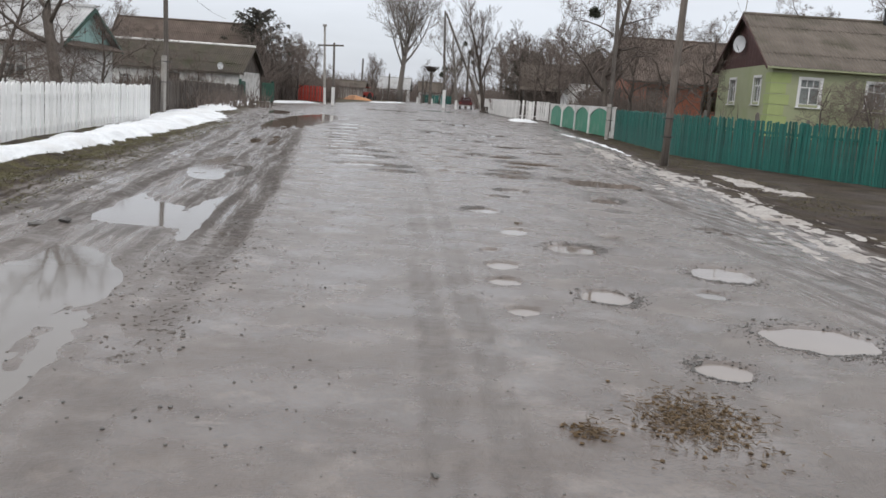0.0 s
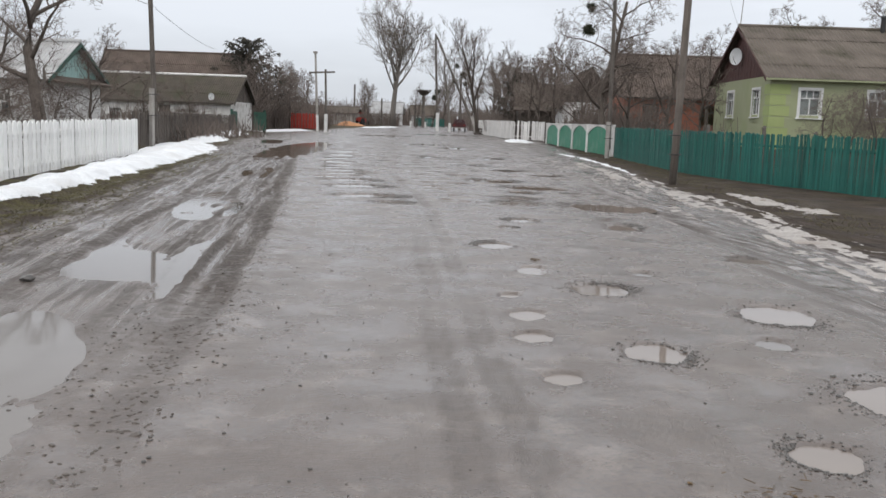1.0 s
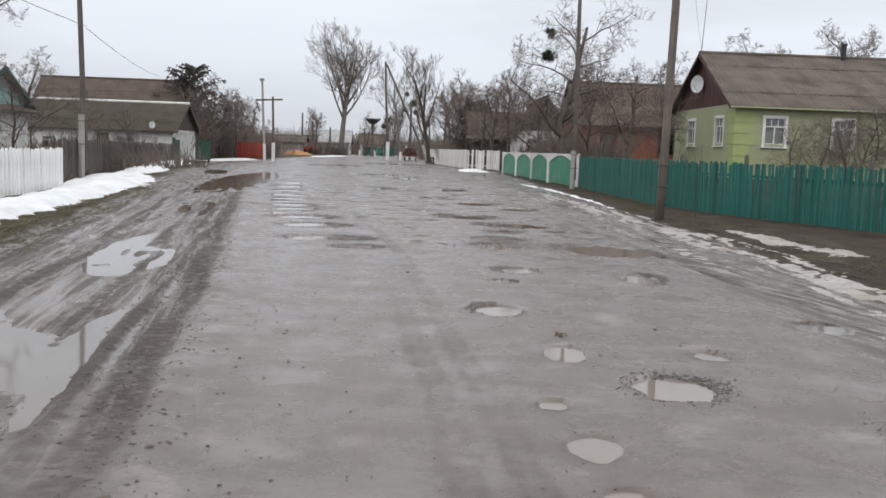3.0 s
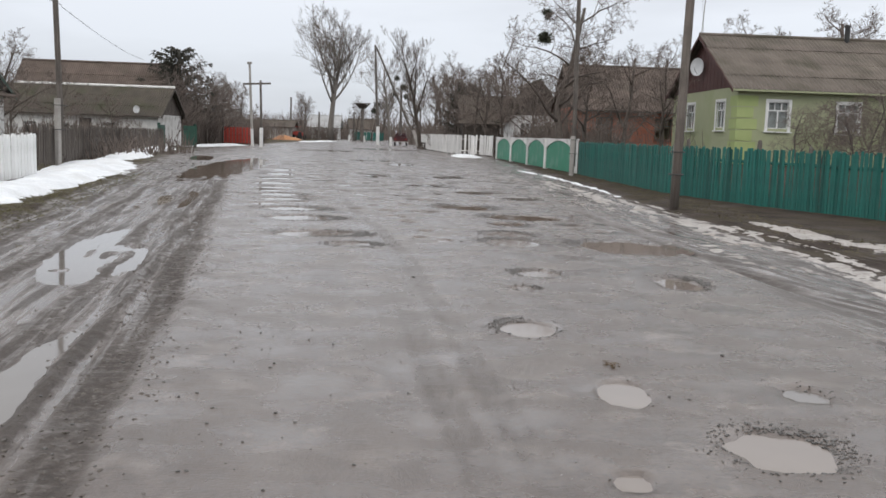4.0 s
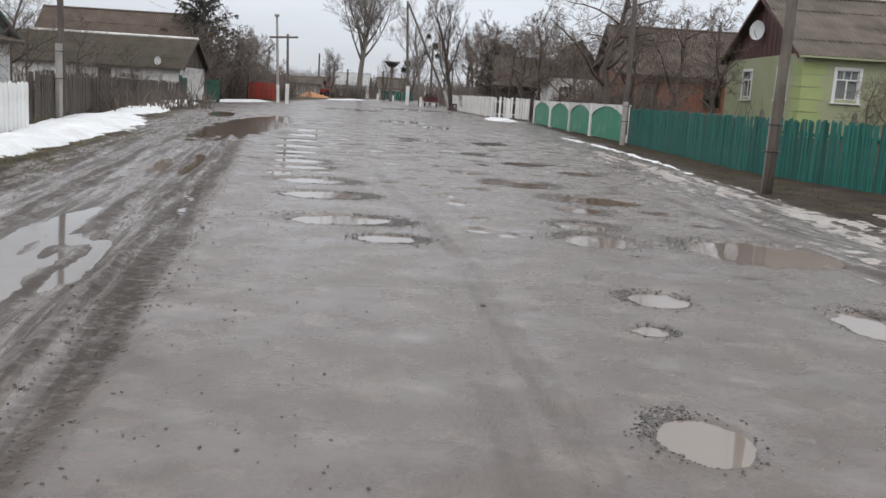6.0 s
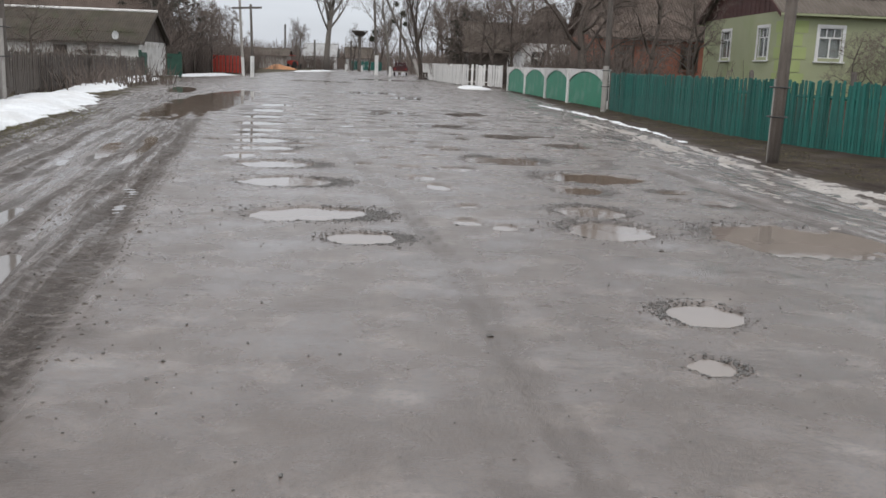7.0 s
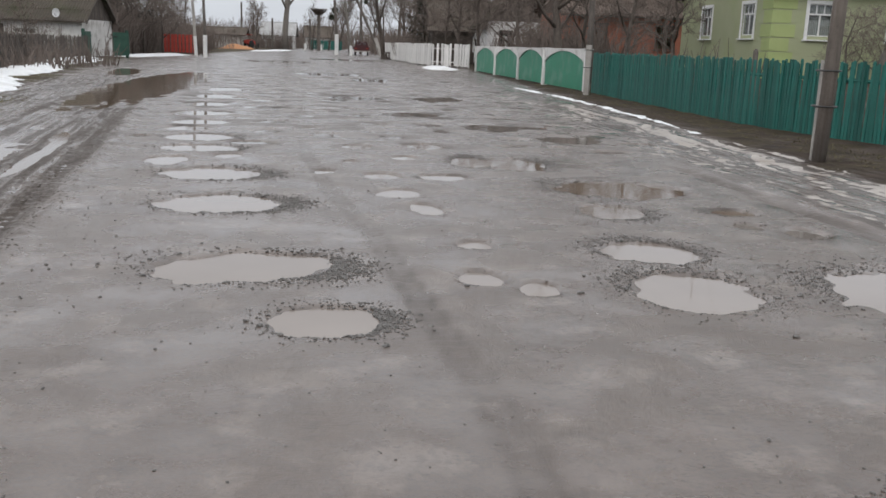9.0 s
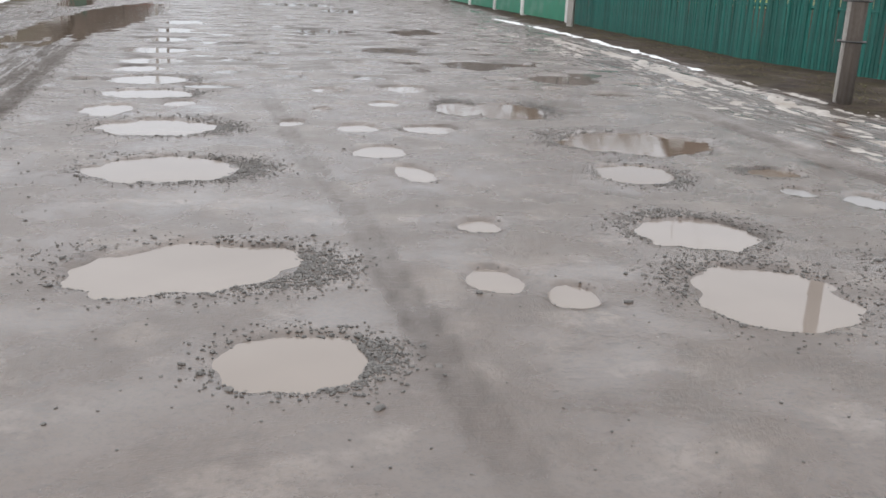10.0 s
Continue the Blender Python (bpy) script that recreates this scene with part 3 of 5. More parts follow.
    z = z * (1 - shore) + np.maximum(z, -0.014) * shore
    churn = np.clip(0.30 * side_band * worn + 0.9 * rim + 0.5 * right + 0.75 * smooth_step(29, 42, y) + 0.7 * smooth_step(-0.6, -2.6, off + 0.6), 0, 1)
    band = np.exp(-((off - sway - 0.02) / 0.15) ** 6) * np.clip(0.9 + 0.5 * wave(x, y, 0.5, 43), 0.2, 1) * (0.2 + 0.8 * worn)
    band = np.maximum(band, 0.9 * worn * smooth_step(0.05, 0.3, scored) * np.exp(-((off - sway + 0.10) / 0.34) ** 4))
    ridge = np.clip(side_band * np.maximum(band, 0.85 * (0.15 + 0.85 * worn) * ridge * smooth_step(0.35, -0.2, off)), 0, 1)
    groove = np.exp(-((x - 4.42 + 0.06 * (y - 31)) / 0.14) ** 4) * smooth_step(22, 25, y) * smooth_step(34, 31.5, y)
    ridge = np.maximum(ridge, groove * np.clip(0.7 + 0.6 * wave(x, y, 0.5, 47), 0, 1))
    smear = np.clip(worn * smooth_step(0.3, -0.1, off) * smooth_step(64, 48, y) + right, 0, 1)
    grass = smooth_step(0.5, -1.0, x) * np.ones_like(y) + 0.25 * smooth_step(1, 3, x)
    return z, churn, ridge, verge, track, grass, smear


Z, CHURN, RIDGE, VERGE, TRACK, GRASS, SMEAR = land(X, Y)


def grid_mesh(name, x, y, z, masks=()):
    rows, cols = x.shape
    me = bpy.data.meshes.new(name)
    me.vertices.add(rows * cols)
    me.vertices.foreach_set("co", np.stack([x, y, z], -1).astype(np.float32).ravel())
    i = np.arange(rows * cols).reshape(rows, cols)
    quads = np.stack([i[:-1, :-1], i[:-1, 1:], i[1:, 1:], i[1:, :-1]], -1).reshape(-1, 4)
    me.loops.add(quads.size)
    me.loops.foreach_set("vertex_index", quads.ravel().astype(np.int32))
    me.polygons.add(len(quads))
    me.polygons.foreach_set("loop_start", np.arange(0, quads.size, 4, dtype=np.int32))
    me.polygons.foreach_set("use_smooth", np.ones(len(quads), bool))
    me.update(calc_edges=True)
    for key, values in masks:
        me.attributes.new(key, "FLOAT", "POINT").data.foreach_set("value", values.astype(np.float32).ravel())
    return me


ground_mesh = grid_mesh("ground", X, Y, Z, (("churn", CHURN), ("ridge", RIDGE), ("verge", VERGE), ("track", TRACK), ("grass", GRASS), ("smear", SMEAR)))
ground_mesh.materials.append(MUD)
ground = tagged(new("ground", ground_mesh), "wet rutted mud village road with grassy brown verges", "ground", kind="structure")


def heights(x, y):
    """The sheet's height at many places, straight between its grid lines."""
    i, j = np.clip(np.searchsorted(gx, x) - 1, 0, len(gx) - 2), np.clip(np.searchsorted(gy, y) - 1, 0, len(gy) - 2)
    u, v = (x - gx[i]) / (gx[i + 1] - gx[i]), (y - gy[j]) / (gy[j + 1] - gy[j])
    return (Z[j, i] * (1 - u) + Z[j, i + 1] * u) * (1 - v) + (Z[j + 1, i] * (1 - u) + Z[j + 1, i + 1] * u) * v


def height(x, y):
    return float(heights(np.array([float(x)]), np.array([float(y)]))[0])


# ---- standing water ----
def pool(cx, cy, rx, ry, turn, level, material, label, group):
    s, n = Shape(), 28
    ring = [(1.22 * rx * math.cos(6.2832 * k / n), 1.22 * ry * math.sin(6.2832 * k / n), 0) for k in range(n)]
    s.add([(0, 0, 0)] + ring, [(0, 1 + k, 1 + (k + 1) % n) for k in range(n)])
    return solid("puddle", s, material, pose(cx, cy, level, 0, 0, turn), label, "puddle", group, kind="structure")


pool_level = (-0.015 - 0.006 * ((n * 0.618034) % 1) for n in itertools.count())   # no two pools lie in one plane
for row, material, label in ((LEFT_ROW, WATER_PALE, "pothole puddle of pale silty water ringed with grit"), (MIDDLE, WATER_PALE, "small round puddle of pale silty water in the mud"),
                             (RIGHT_ROW, WATER_PALE, "pothole puddle of silty water with broken gritty edges"), (SPECKLE, WATER_GREY, "small shallow pool of grey melt water"), (FAR_ROW, WATER_GREY, "shallow puddle of grey melt water on the road")):
    for k, (cx, cy, rx, ry, turn) in enumerate(row):
        brown = row is RIGHT_ROW and k in (1, 2, 3, 6)
        pool(cx, cy, rx, ry, turn, next(pool_level), WATER_BROWN_REFLECTIONS if brown else material, "pothole puddle of brown melt water on the road, reflections put into its colour" if brown else label, "potholes in the road")
for k, (cx, cy, rx, ry, turn) in enumerate(STRIPS):
    brown = k in (3, 4, 5)
    pool(cx, cy, rx, ry, turn, -0.020 - 0.004 * (k % 3), WATER_BROWN_REFLECTIONS if brown else WATER_GREY, "long puddle of brown melt water, dark reflections put into its colour" if brown else "long puddle of grey melt water lying in wheel ruts", "rut puddles")


# ---- snow ----
def snow_bank(name, line, thick, material, label, seed, ragged=0.25, step=0.12, streak=1.0, along=1.0):
    """A bank along (x, y, half width) points, with an uneven edge, laid over the ground."""
    ys = np.array([p[1] for p in line])
    yy = np.arange(ys[0], ys[-1], step)
    cx, hw = np.interp(yy, ys, [p[0] for p in line]), np.interp(yy, ys, [p[2] for p in line])
    span = np.linspace(-1.35, 1.35, 34)
    x = cx[:, None] + hw[:, None] * span[None]
    y = yy[:, None] + 0 * x
    e = np.maximum(np.abs(span[None]) + ragged * wave(x * streak, y * along, 0.55, seed) + 0.6 * ragged * wave(x * streak, y * along, 1.7, seed + 1) + 0.35 * ragged * wave(x, y, 4.5, seed + 5), 0)
    ends = np.minimum(smooth_step(ys[0], ys[0] + 1.2, y), smooth_step(ys[-1], ys[-1] - 1.2, y))
    z = heights(x, y) + thick * np.minimum(1.0 - e ** 2, 2.4 * ends - 1.0).clip(-0.8, 1) * (1 + 0.25 * wave(x, y, 1.2, seed + 2) + 0.45 * wave(x * 0.6, y, 0.30, seed + 7)) + 0.012 * wave(x, y, 3.0, seed + 3) - 0.015
    me = grid_mesh(name, x, y, z)
    me.materials.append(material)
    return tagged(new(name, me), label, "snow", kind="structure")


snow_bank("snow_bank", [(-4.3, 20, 0.3), (-5.15, 25, 0.42), (-5.75, 29, 0.5), (-6.65, 34, 0.72), (-7.55, 39, 0.95), (-8.5, 43, 1.2), (-9.3, 46.5, 1.15), (-9.9, 49.5, 0.6)], 0.15, SNOW, "bank of old white snow along the fence", 41, 0.42)
snow_bank("snow_bank", [(-10.2, 50.5, 0.5), (-10.8, 53.5, 0.9), (-11.4, 57, 0.9), (-12.2, 60.5, 0.5)], 0.17, SNOW, "heap of old white snow before a paling fence", 43, 0.4)
snow_bank("snow_bank", [(-12.9, 62, 0.6), (-14.2, 70, 1.2), (-15.3, 77, 0.8)], 0.2, SNOW, "patch of old white snow by a dark fence", 47, step=0.25)
snow_bank("snow_bank", [(-15.6, 84, 0.8), (-15.2, 92, 1.2), (-14.6, 99, 1.0)], 0.14, SNOW, "patch of old white snow by the red fence", 53, step=0.3)
snow_bank("snow_bank", [(4.6, 74.5, 0.6), (4.9, 78, 1.1), (4.6, 81.5, 0.8)], 0.14, SNOW, "patch of snow at the foot of a white fence", 59, step=0.2)
snow_bank("snow_bank", [(6.15, 37.0, 0.05), (6.25, 40, 0.08), (6.2, 45, 0.10), (6.0, 50, 0.14), (5.6, 55, 0.12)], 0.026, SNOW, "thin broken ridge of white snow along the verge", 61, 1.5, 0.06, 2.0)
snow_bank("snow_bank", [(7.3, 26.5, 0.3), (7.35, 28.5, 0.4), (7.2, 30.5, 0.35), (7.0, 32, 0.2)], 0.024, DIRTY_SNOW, "small heap of dirty snow under the fence", 67, 1.8, 0.06, 2.2, 0.5)
snow_bank("dirty_snow", [(5.9, 19.0, 0.6), (5.9, 22.5, 0.45), (6.0, 26, 0.38), (5.95, 30, 0.38), (5.75, 34, 0.40), (5.55, 39, 0.36), (5.4, 46, 0.28)], 0.019, DIRTY_SNOW, "dirty refrozen snow mixed with mud along the verge", 71, 2.6, 0.05, 4.2, 0.4)
snow_bank("slush", [(4.9, 24.0, 0.3), (5.0, 30, 0.4), (4.95, 36, 0.5), (4.7, 44, 0.5), (4.4, 52, 0.4)], 0.012, DIRTY_SNOW, "thin grey-brown slush streaks on the muddy road edge", 79, 2.8, 0.06, 4.0, 0.35)
snow_bank("snow_bank", [(-13.5, 138, 0.8), (-12.2, 146, 1.2), (-10.6, 152, 0.8)], 0.15, SNOW, "far patch of snow beside the road", 77, 0.4, 0.5)


# ---- fences ----
def spline(points, spacing):
    """Places along a bent line at an even spacing, with the heading of each."""
    out, carry = [], 0.0
    for (x0, y0), (x1, y1) in zip(points, points[1:]):
        length = math.hypot(x1 - x0, y1 - y0)
        d = carry
        while d < length:
            out.append((x0 + (x1 - x0) * d / length, y0 + (y1 - y0) * d / length, math.degrees(math.atan2(y1 - y0, x1 - x0))))
            d += spacing
        carry = d - length
    return out


def picket_mesh(name, width, tall, thick, tip, material):
    h = width / 2
    outline = [(-h, 0, 0), (h, 0, 0), (h, 0, tall - tip), (h * 0.35, 0, tall), (-h * 0.35, 0, tall), (-h, 0, tall - tip)]
    me = Shape().prism(outline, (0, -thick / 2, 0), (0, thick / 2, 0)).mesh(name)
    me.materials.append(material)
    return me


def picket_fence(points, spacing, width, tall, material, rail_material, label, seed, tip=0.05, tilt=1.5, vary=0.03, base=0.08, behind=1, post_every=2.6, gaps=()):
    rng = random.Random(seed)
    fence = thing("picket_fence", Matrix.Identity(4), label, "fence")
    me = [picket_mesh("picket", width * k, tall, 0.022, tip, material) for k in (0.92, 1.0, 1.07)]
    for n, (x, y, a) in enumerate(spline(points, spacing)):
        if any(lo <= n < hi for lo, hi in gaps):
            continue
        zz = height(x, y) + base + rng.uniform(-vary, vary)
        part("picket", rng.choice(me), material, fence, m=pose(x, y, zz, rng.uniform(-tilt, tilt) * 0.6, rng.uniform(-tilt, tilt), a + rng.uniform(-2, 2)))
    for z in (base + 0.18 * tall, base + 0.78 * tall):
        for (x0, y0), (x1, y1) in zip(points, points[1:]):
            a = math.atan2(y1 - y0, x1 - x0)
            ox, oy = -math.sin(a) * 0.035 * behind, math.cos(a) * 0.035 * behind
            s = Shape().tube([(x0 + ox, y0 + oy, height(x0, y0) + z), (x1 + ox, y1 + oy, height(x1, y1) + z)], [0.035, 0.035], 4)
            part("rail", s, rail_material, fence)
    for x, y, a in spline(points, post_every):
        a = math.radians(a)
        x, y = x - math.sin(a) * 0.10 * behind, y + math.cos(a) * 0.10 * behind
        zz = height(x, y)
        s = Shape().tube([(x, y, zz - 0.05), (x, y, zz + tall + base + 0.02)], [0.06, 0.055], 6)
        part("post", s, rail_material, fence)
    return fence


picket_fence([(7.72, 51.9), (7.80, 46.0), (7.95, 40.0), (8.55, 37.0), (9.35, 34.7), (10.35, 32.3), (11.3, 30.2)], 0.078, 0.060, 1.31, TEAL, TEAL, "teal painted wooden picket fence on dark earth", 5, tip=0.015, tilt=1.8, vary=0.045, base=-0.05, behind=1)
picket_fence([(-4.9, 19.5), (-6.25, 26.0), (-7.35, 32.0), (-8.42, 39.0)], 0.29, 0.215, 1.06, WHITE_PAINT, OLD_WHITE, "white painted board picket fence above a snow bank", 7, tip=0.05, tilt=0.8, vary=0.025, base=-0.03, behind=1)
picket_fence([(6.75, 81.0), (4.7, 83.0), (3.6, 92.0), (2.7, 101.0), (1.9, 112.0)], 0.21, 0.18, 1.40, OLD_WHITE, OLD_WHITE, "weathered whitish board fence with missing boards", 9, tip=0.03, tilt=1.5, vary=0.05, base=0.08, behind=-1, gaps=((6, 7), (11, 12), (13, 14), (17, 18)))
picket_fence([(-9.35, 41.5), (-11.5, 52.5), (-13.2, 60.0), (-14.7, 67.0), (-15.6, 77.6)], 0.17, 0.12, 1.12, GREY_WOOD, GREY_WOOD, "old grey-brown wooden paling fence, uneven", 11, tip=0.04, tilt=2.5, vary=0.08, base=0.12, behind=1)
picket_fence([(-16.7, 103.0), (-14.3, 103.4)], 0.30, 0.22, 1.50, RED_PAINT, GREY_WOOD, "bright red painted fence of broad boards", 13, tip=0.02, tilt=0.8, vary=0.02, base=0.1, behind=1)
picket_fence([(-16.9, 82.0), (-17.6, 92.0), (-16.9, 102.6)], 0.22, 0.16, 1.25, GREY_WOOD, GREY_WOOD, "dark old board fence in front of bushes", 15, tip=0.03, tilt=2.5, vary=0.08, base=0.06, behind=1)


def arched_fence():
    """Concrete posts with pointed arches between them over green panels."""
    f = thing("arched_fence", Matrix.Identity(4), "white concrete arch fence with green panels", "fence")
    posts = [(6.55, 74.3), (6.82, 68.4), (7.05, 62.6), (7.28, 57.8), (7.62, 52.3)]
    tall = 1.42
    for x, y in posts:
        s = Shape().box(-0.11, 0.11, -0.11, 0.11, -0.05, tall, 0.03).box(-0.14, 0.14, -0.14, 0.14, tall - 0.06, tall, 0.03)
        part("post", s, OLD_WHITE, f, "white painted concrete post", m=pose(x, y, 0, 0, 0, 2))
    for n, ((x0, y0), (x1, y1)) in enumerate(zip(posts, posts[1:])):
        length = math.hypot(x1 - x0, y1 - y0)
        m = pose(x0, y0, 0, 0, 0, math.degrees(math.atan2(y1 - y0, x1 - x0)))
        part("panel", Shape().box(0.09, length - 0.09, -0.02, 0.02, 0.06, tall - 0.10), PANEL_GREEN, f, "green painted panel", m=m)
        top, steps = [], 12
        low, high = tall - 0.52, tall - 0.09
        for k in range(steps + 1):
            u = k / steps
            rise = 1 - abs(2 * u - 1) ** 1.9
            top.append((0.08 + u * (length - 0.16), low + (high - low) * rise ** 0.8))
        arch, n2 = Shape(), len(top)
        verts = [(u, y, z) for y in (-0.06, 0.06) for u, z in top] + [(u, y, tall - 0.01) for y in (-0.06, 0.06) for u, z in top]
        faces = []
        for k in range(n2 - 1):
            a, b, c, d = k, n2 + k, 2 * n2 + k, 3 * n2 + k
            faces += [(a, a + 1, c + 1, c), (b + 1, b, d, d + 1), (a + 1, a, b, b + 1), (c, c + 1, d + 1, d)]
        arch.add(verts, faces + [(0, 2 * n2, 3 * n2, n2), (n2 - 1, 2 * n2 - 1, 4 * n2 - 1, 3 * n2 - 1)])
        part("arch", arch, OLD_WHITE, f, "white painted pointed arch", m=m)
    return f


arched_fence()


# ---- poles and wires ----
def pole(x, y, tall, lean, label, stub=1.8, r=0.13, material=POLE_WOOD, base_z=None, turn=62, foot=0.35):
    z = height(x, y) if base_z is None else base_z
    p = thing("utility_pole", pose(x, y, z), label, "utility pole", "poles along the road")
    dx, dy = lean
    s = Shape().tube([(dx * k, dy * k, foot + (tall - foot) * k) for k in (0, 0.25, 0.5, 0.75, 1)], [r, r * 0.97, r * 0.92, r * 0.86, r * 0.78], 10)
    part("shaft", s, material, p, smooth=True)
    if stub:
        o = -r - 0.062
        part("footing", Shape().box(o - 0.07, o + 0.07, -0.085, 0.085, -0.15, stub, 0.025), CONCRETE, p, "grey concrete stub post", m=pose(0, 0, 0, 0, 0, turn))
        for zz in (stub * 0.55, stub * 0.9):
            ring = [(0.5 * o + (abs(o) * 0.5 + 0.16) * math.cos(a), 0.15 * math.sin(a), zz) for a in (6.2832 * k / 14 for k in range(15))]
            part("wire_band", Shape().tube(ring, [0.012] * 15, 4), IRON, p, "rusty wire binding", m=pose(0, 0, 0, 0, 0, turn))
    for k in (-1, 1):
        part("insulator", Shape().tube([(dx + k * 0.12, dy, tall - 0.25), (dx + k * 0.2, dy, tall - 0.2), (dx + k * 0.2, dy, tall - 0.08)], [0.012, 0.035, 0.03], 8), FRAME_WHITE, p, "white porcelain insulator")
    return p


pole(6.42, 33.95, 8.2, (0.15, 0.1), "leaning grey-brown wooden pole tied to a concrete stub", 1.3, 0.092, POLE_PALE, turn=-107, foot=-0.1)
pole(7.25, 50.5, 8.4, (-0.12, 0.0), "dark wooden pole on a concrete stub by the fence", 1.5, 0.09)
pole(-9.45, 43.5, 7.8, (-0.22, 0.0), "dark wooden pole wired to a pale concrete stub", 2.05, 0.088)


def crossarm_pole():
    p = thing("crossarm_pole", pose(-10.78, 88, 0), "T-shaped wooden pole with a whitewashed foot", "utility pole", "poles along the road")
    part("shaft", Shape().tube([(0, 0, 1.4), (-0.05, 0, 3.4), (-0.1, 0, 5.15)], [0.10, 0.095, 0.085], 8), POLE_WOOD, p)
    part("footing", Shape().box(-0.13, 0.13, -0.13, 0.13, -0.1, 1.5, 0.04), WHITEWASH, p, "whitewashed concrete foot")
    part("crossarm", Shape().box(-1.2, 0.95, -0.06, 0.06, 4.84, 4.98), POLE_WOOD, p, m=pose(0, 0, 0, 0, -3, 0))
    q = thing("utility_pole", pose(-12.5, 94, 0), "pale concrete pole beside a red fence", "utility pole", "poles along the road")
    part("shaft", Shape().tube([(0, 0, -0.1), (-0.15, 0, 3.4), (-0.3, 0, 6.9)], [0.12, 0.11, 0.09], 8), CONCRETE, q)
    part("cap", Shape().box(-0.48, -0.12, -0.15, 0.15, 6.8, 6.98, 0.03), CONCRETE, q)
    part("foot_paint", Shape().tube([(0, 0, -0.05), (-0.06, 0, 1.4)], [0.13, 0.125], 8), WHITEWASH, q, "whitewashed foot")


crossarm_pole()


def strut_pole():
    p = thing("strut_pole", pose(-3.05, 125, 0), "tall wooden pole with a slanting strut", "utility pole", "poles along the road")
    part("shaft", Shape().tube([(0, 0, 1.6), (-0.3, 0, 6.5), (-0.55, 0, 11.7)], [0.17, 0.15, 0.12], 8), POLE_WOOD, p)
    part("footing", Shape().box(-0.2, 0.2, -0.2, 0.2, -0.2, 2.2, 0.05), WHITEWASH, p, "whitewashed concrete foot")
    part("strut", Shape().tube([(4.3, -1.5, 1.2), (2.0, -0.8, 6.2), (-0.4, 0, 11.4)], [0.15, 0.14, 0.12], 8), POLE_WOOD, p)
    part("strut_footing", Shape().tube([(4.95, -1.7, -0.2), (4.15, -1.45, 1.9)], [0.26, 0.24], 4), CONCRETE, p, "pale concrete strut foot")
    for x, y, h in ((-19.3, 170, 6.9), (-0.6, 142, 7.2), (-15.2, 176, 4.8), (-9.4, 180, 5.0)):
        q = thing("utility_pole", pose(x, y, 0), "thin dark wooden pole in the distance", "utility pole", "poles along the road")
        part("shaft", Shape().tube([(0, 0, -0.2), (0, 0, h)], [0.2, 0.15], 6), POLE_WOOD, q)


strut_pole()


def wire(a, b, sag, r=0.006):
    a, b = Vector(a), Vector(b)
    pts = [a.lerp(b, k / 16) - Vector((0, 0, sag * 4 * (k / 16) * (1 - k / 16))) for k in range(17)]
    solid("wire", Shape().tube(pts, [r] * 17, 4), IRON, Matrix.Identity(4), "thin dark overhead wire between poles", "wire", "overhead wires")


for k in (-0.2, 0.2):
    wire((6.57 + k, 34.05, 7.95), (7.13 + k, 50.5, 8.15), 0.25)
    wire((6.57 + k, 34.05, 7.95), (5.9 + k, -5, 8.0), 0.8)
wire((-9.4, 43.5, 4.75), (-22.0, 95.5, 6.95), 0.25, 0.011)
wire((-9.4, 43.5, 4.80), (-6.8, -6, 6.4), 0.5, 0.009)
wire((6.5, 34.05, 7.6), (15.9, 62.8, 6.3), 0.4, 0.005)


# ---- houses ----
def holed_wall(length, tall, thick, holes):
    """A wall along x, its outer face on y = 0, with real openings (x0, x1, z0, z1)."""
    xs = sorted({0, length, *[v for h in holes for v in h[:2]]})
    zs = sorted({0, tall, *[v for h in holes for v in h[2:]]})
    nx, nz = len(xs), len(zs)

    def full(i, k):
        return 0 <= i < nx - 1 and 0 <= k < nz - 1 and not any(h[0] <= xs[i] and xs[i + 1] <= h[1] and h[2] <= zs[k] and zs[k + 1] <= h[3] for h in holes)

    def at(i, k, back):
        return (i * nz + k) * 2 + back

    faces = []
    for i in range(nx - 1):
        for k in range(nz - 1):
            if not full(i, k):
                continue
            faces += [(at(i, k, 0), at(i + 1, k, 0), at(i + 1, k + 1, 0), at(i, k + 1, 0)), (at(i, k, 1), at(i, k + 1, 1), at(i + 1, k + 1, 1), at(i + 1, k, 1))]
            for di, dk, p, q in ((-1, 0, (i, k), (i, k + 1)), (1, 0, (i + 1, k + 1), (i + 1, k)), (0, -1, (i + 1, k), (i, k)), (0, 1, (i, k + 1), (i + 1, k + 1))):
                if not full(i + di, k + dk):
                    faces.append((at(*p, 0), at(*q, 0), at(*q, 1), at(*p, 1)))
    return Shape().add([(x, thick * b, z) for x in xs for z in zs for b in (0, 1)], faces)


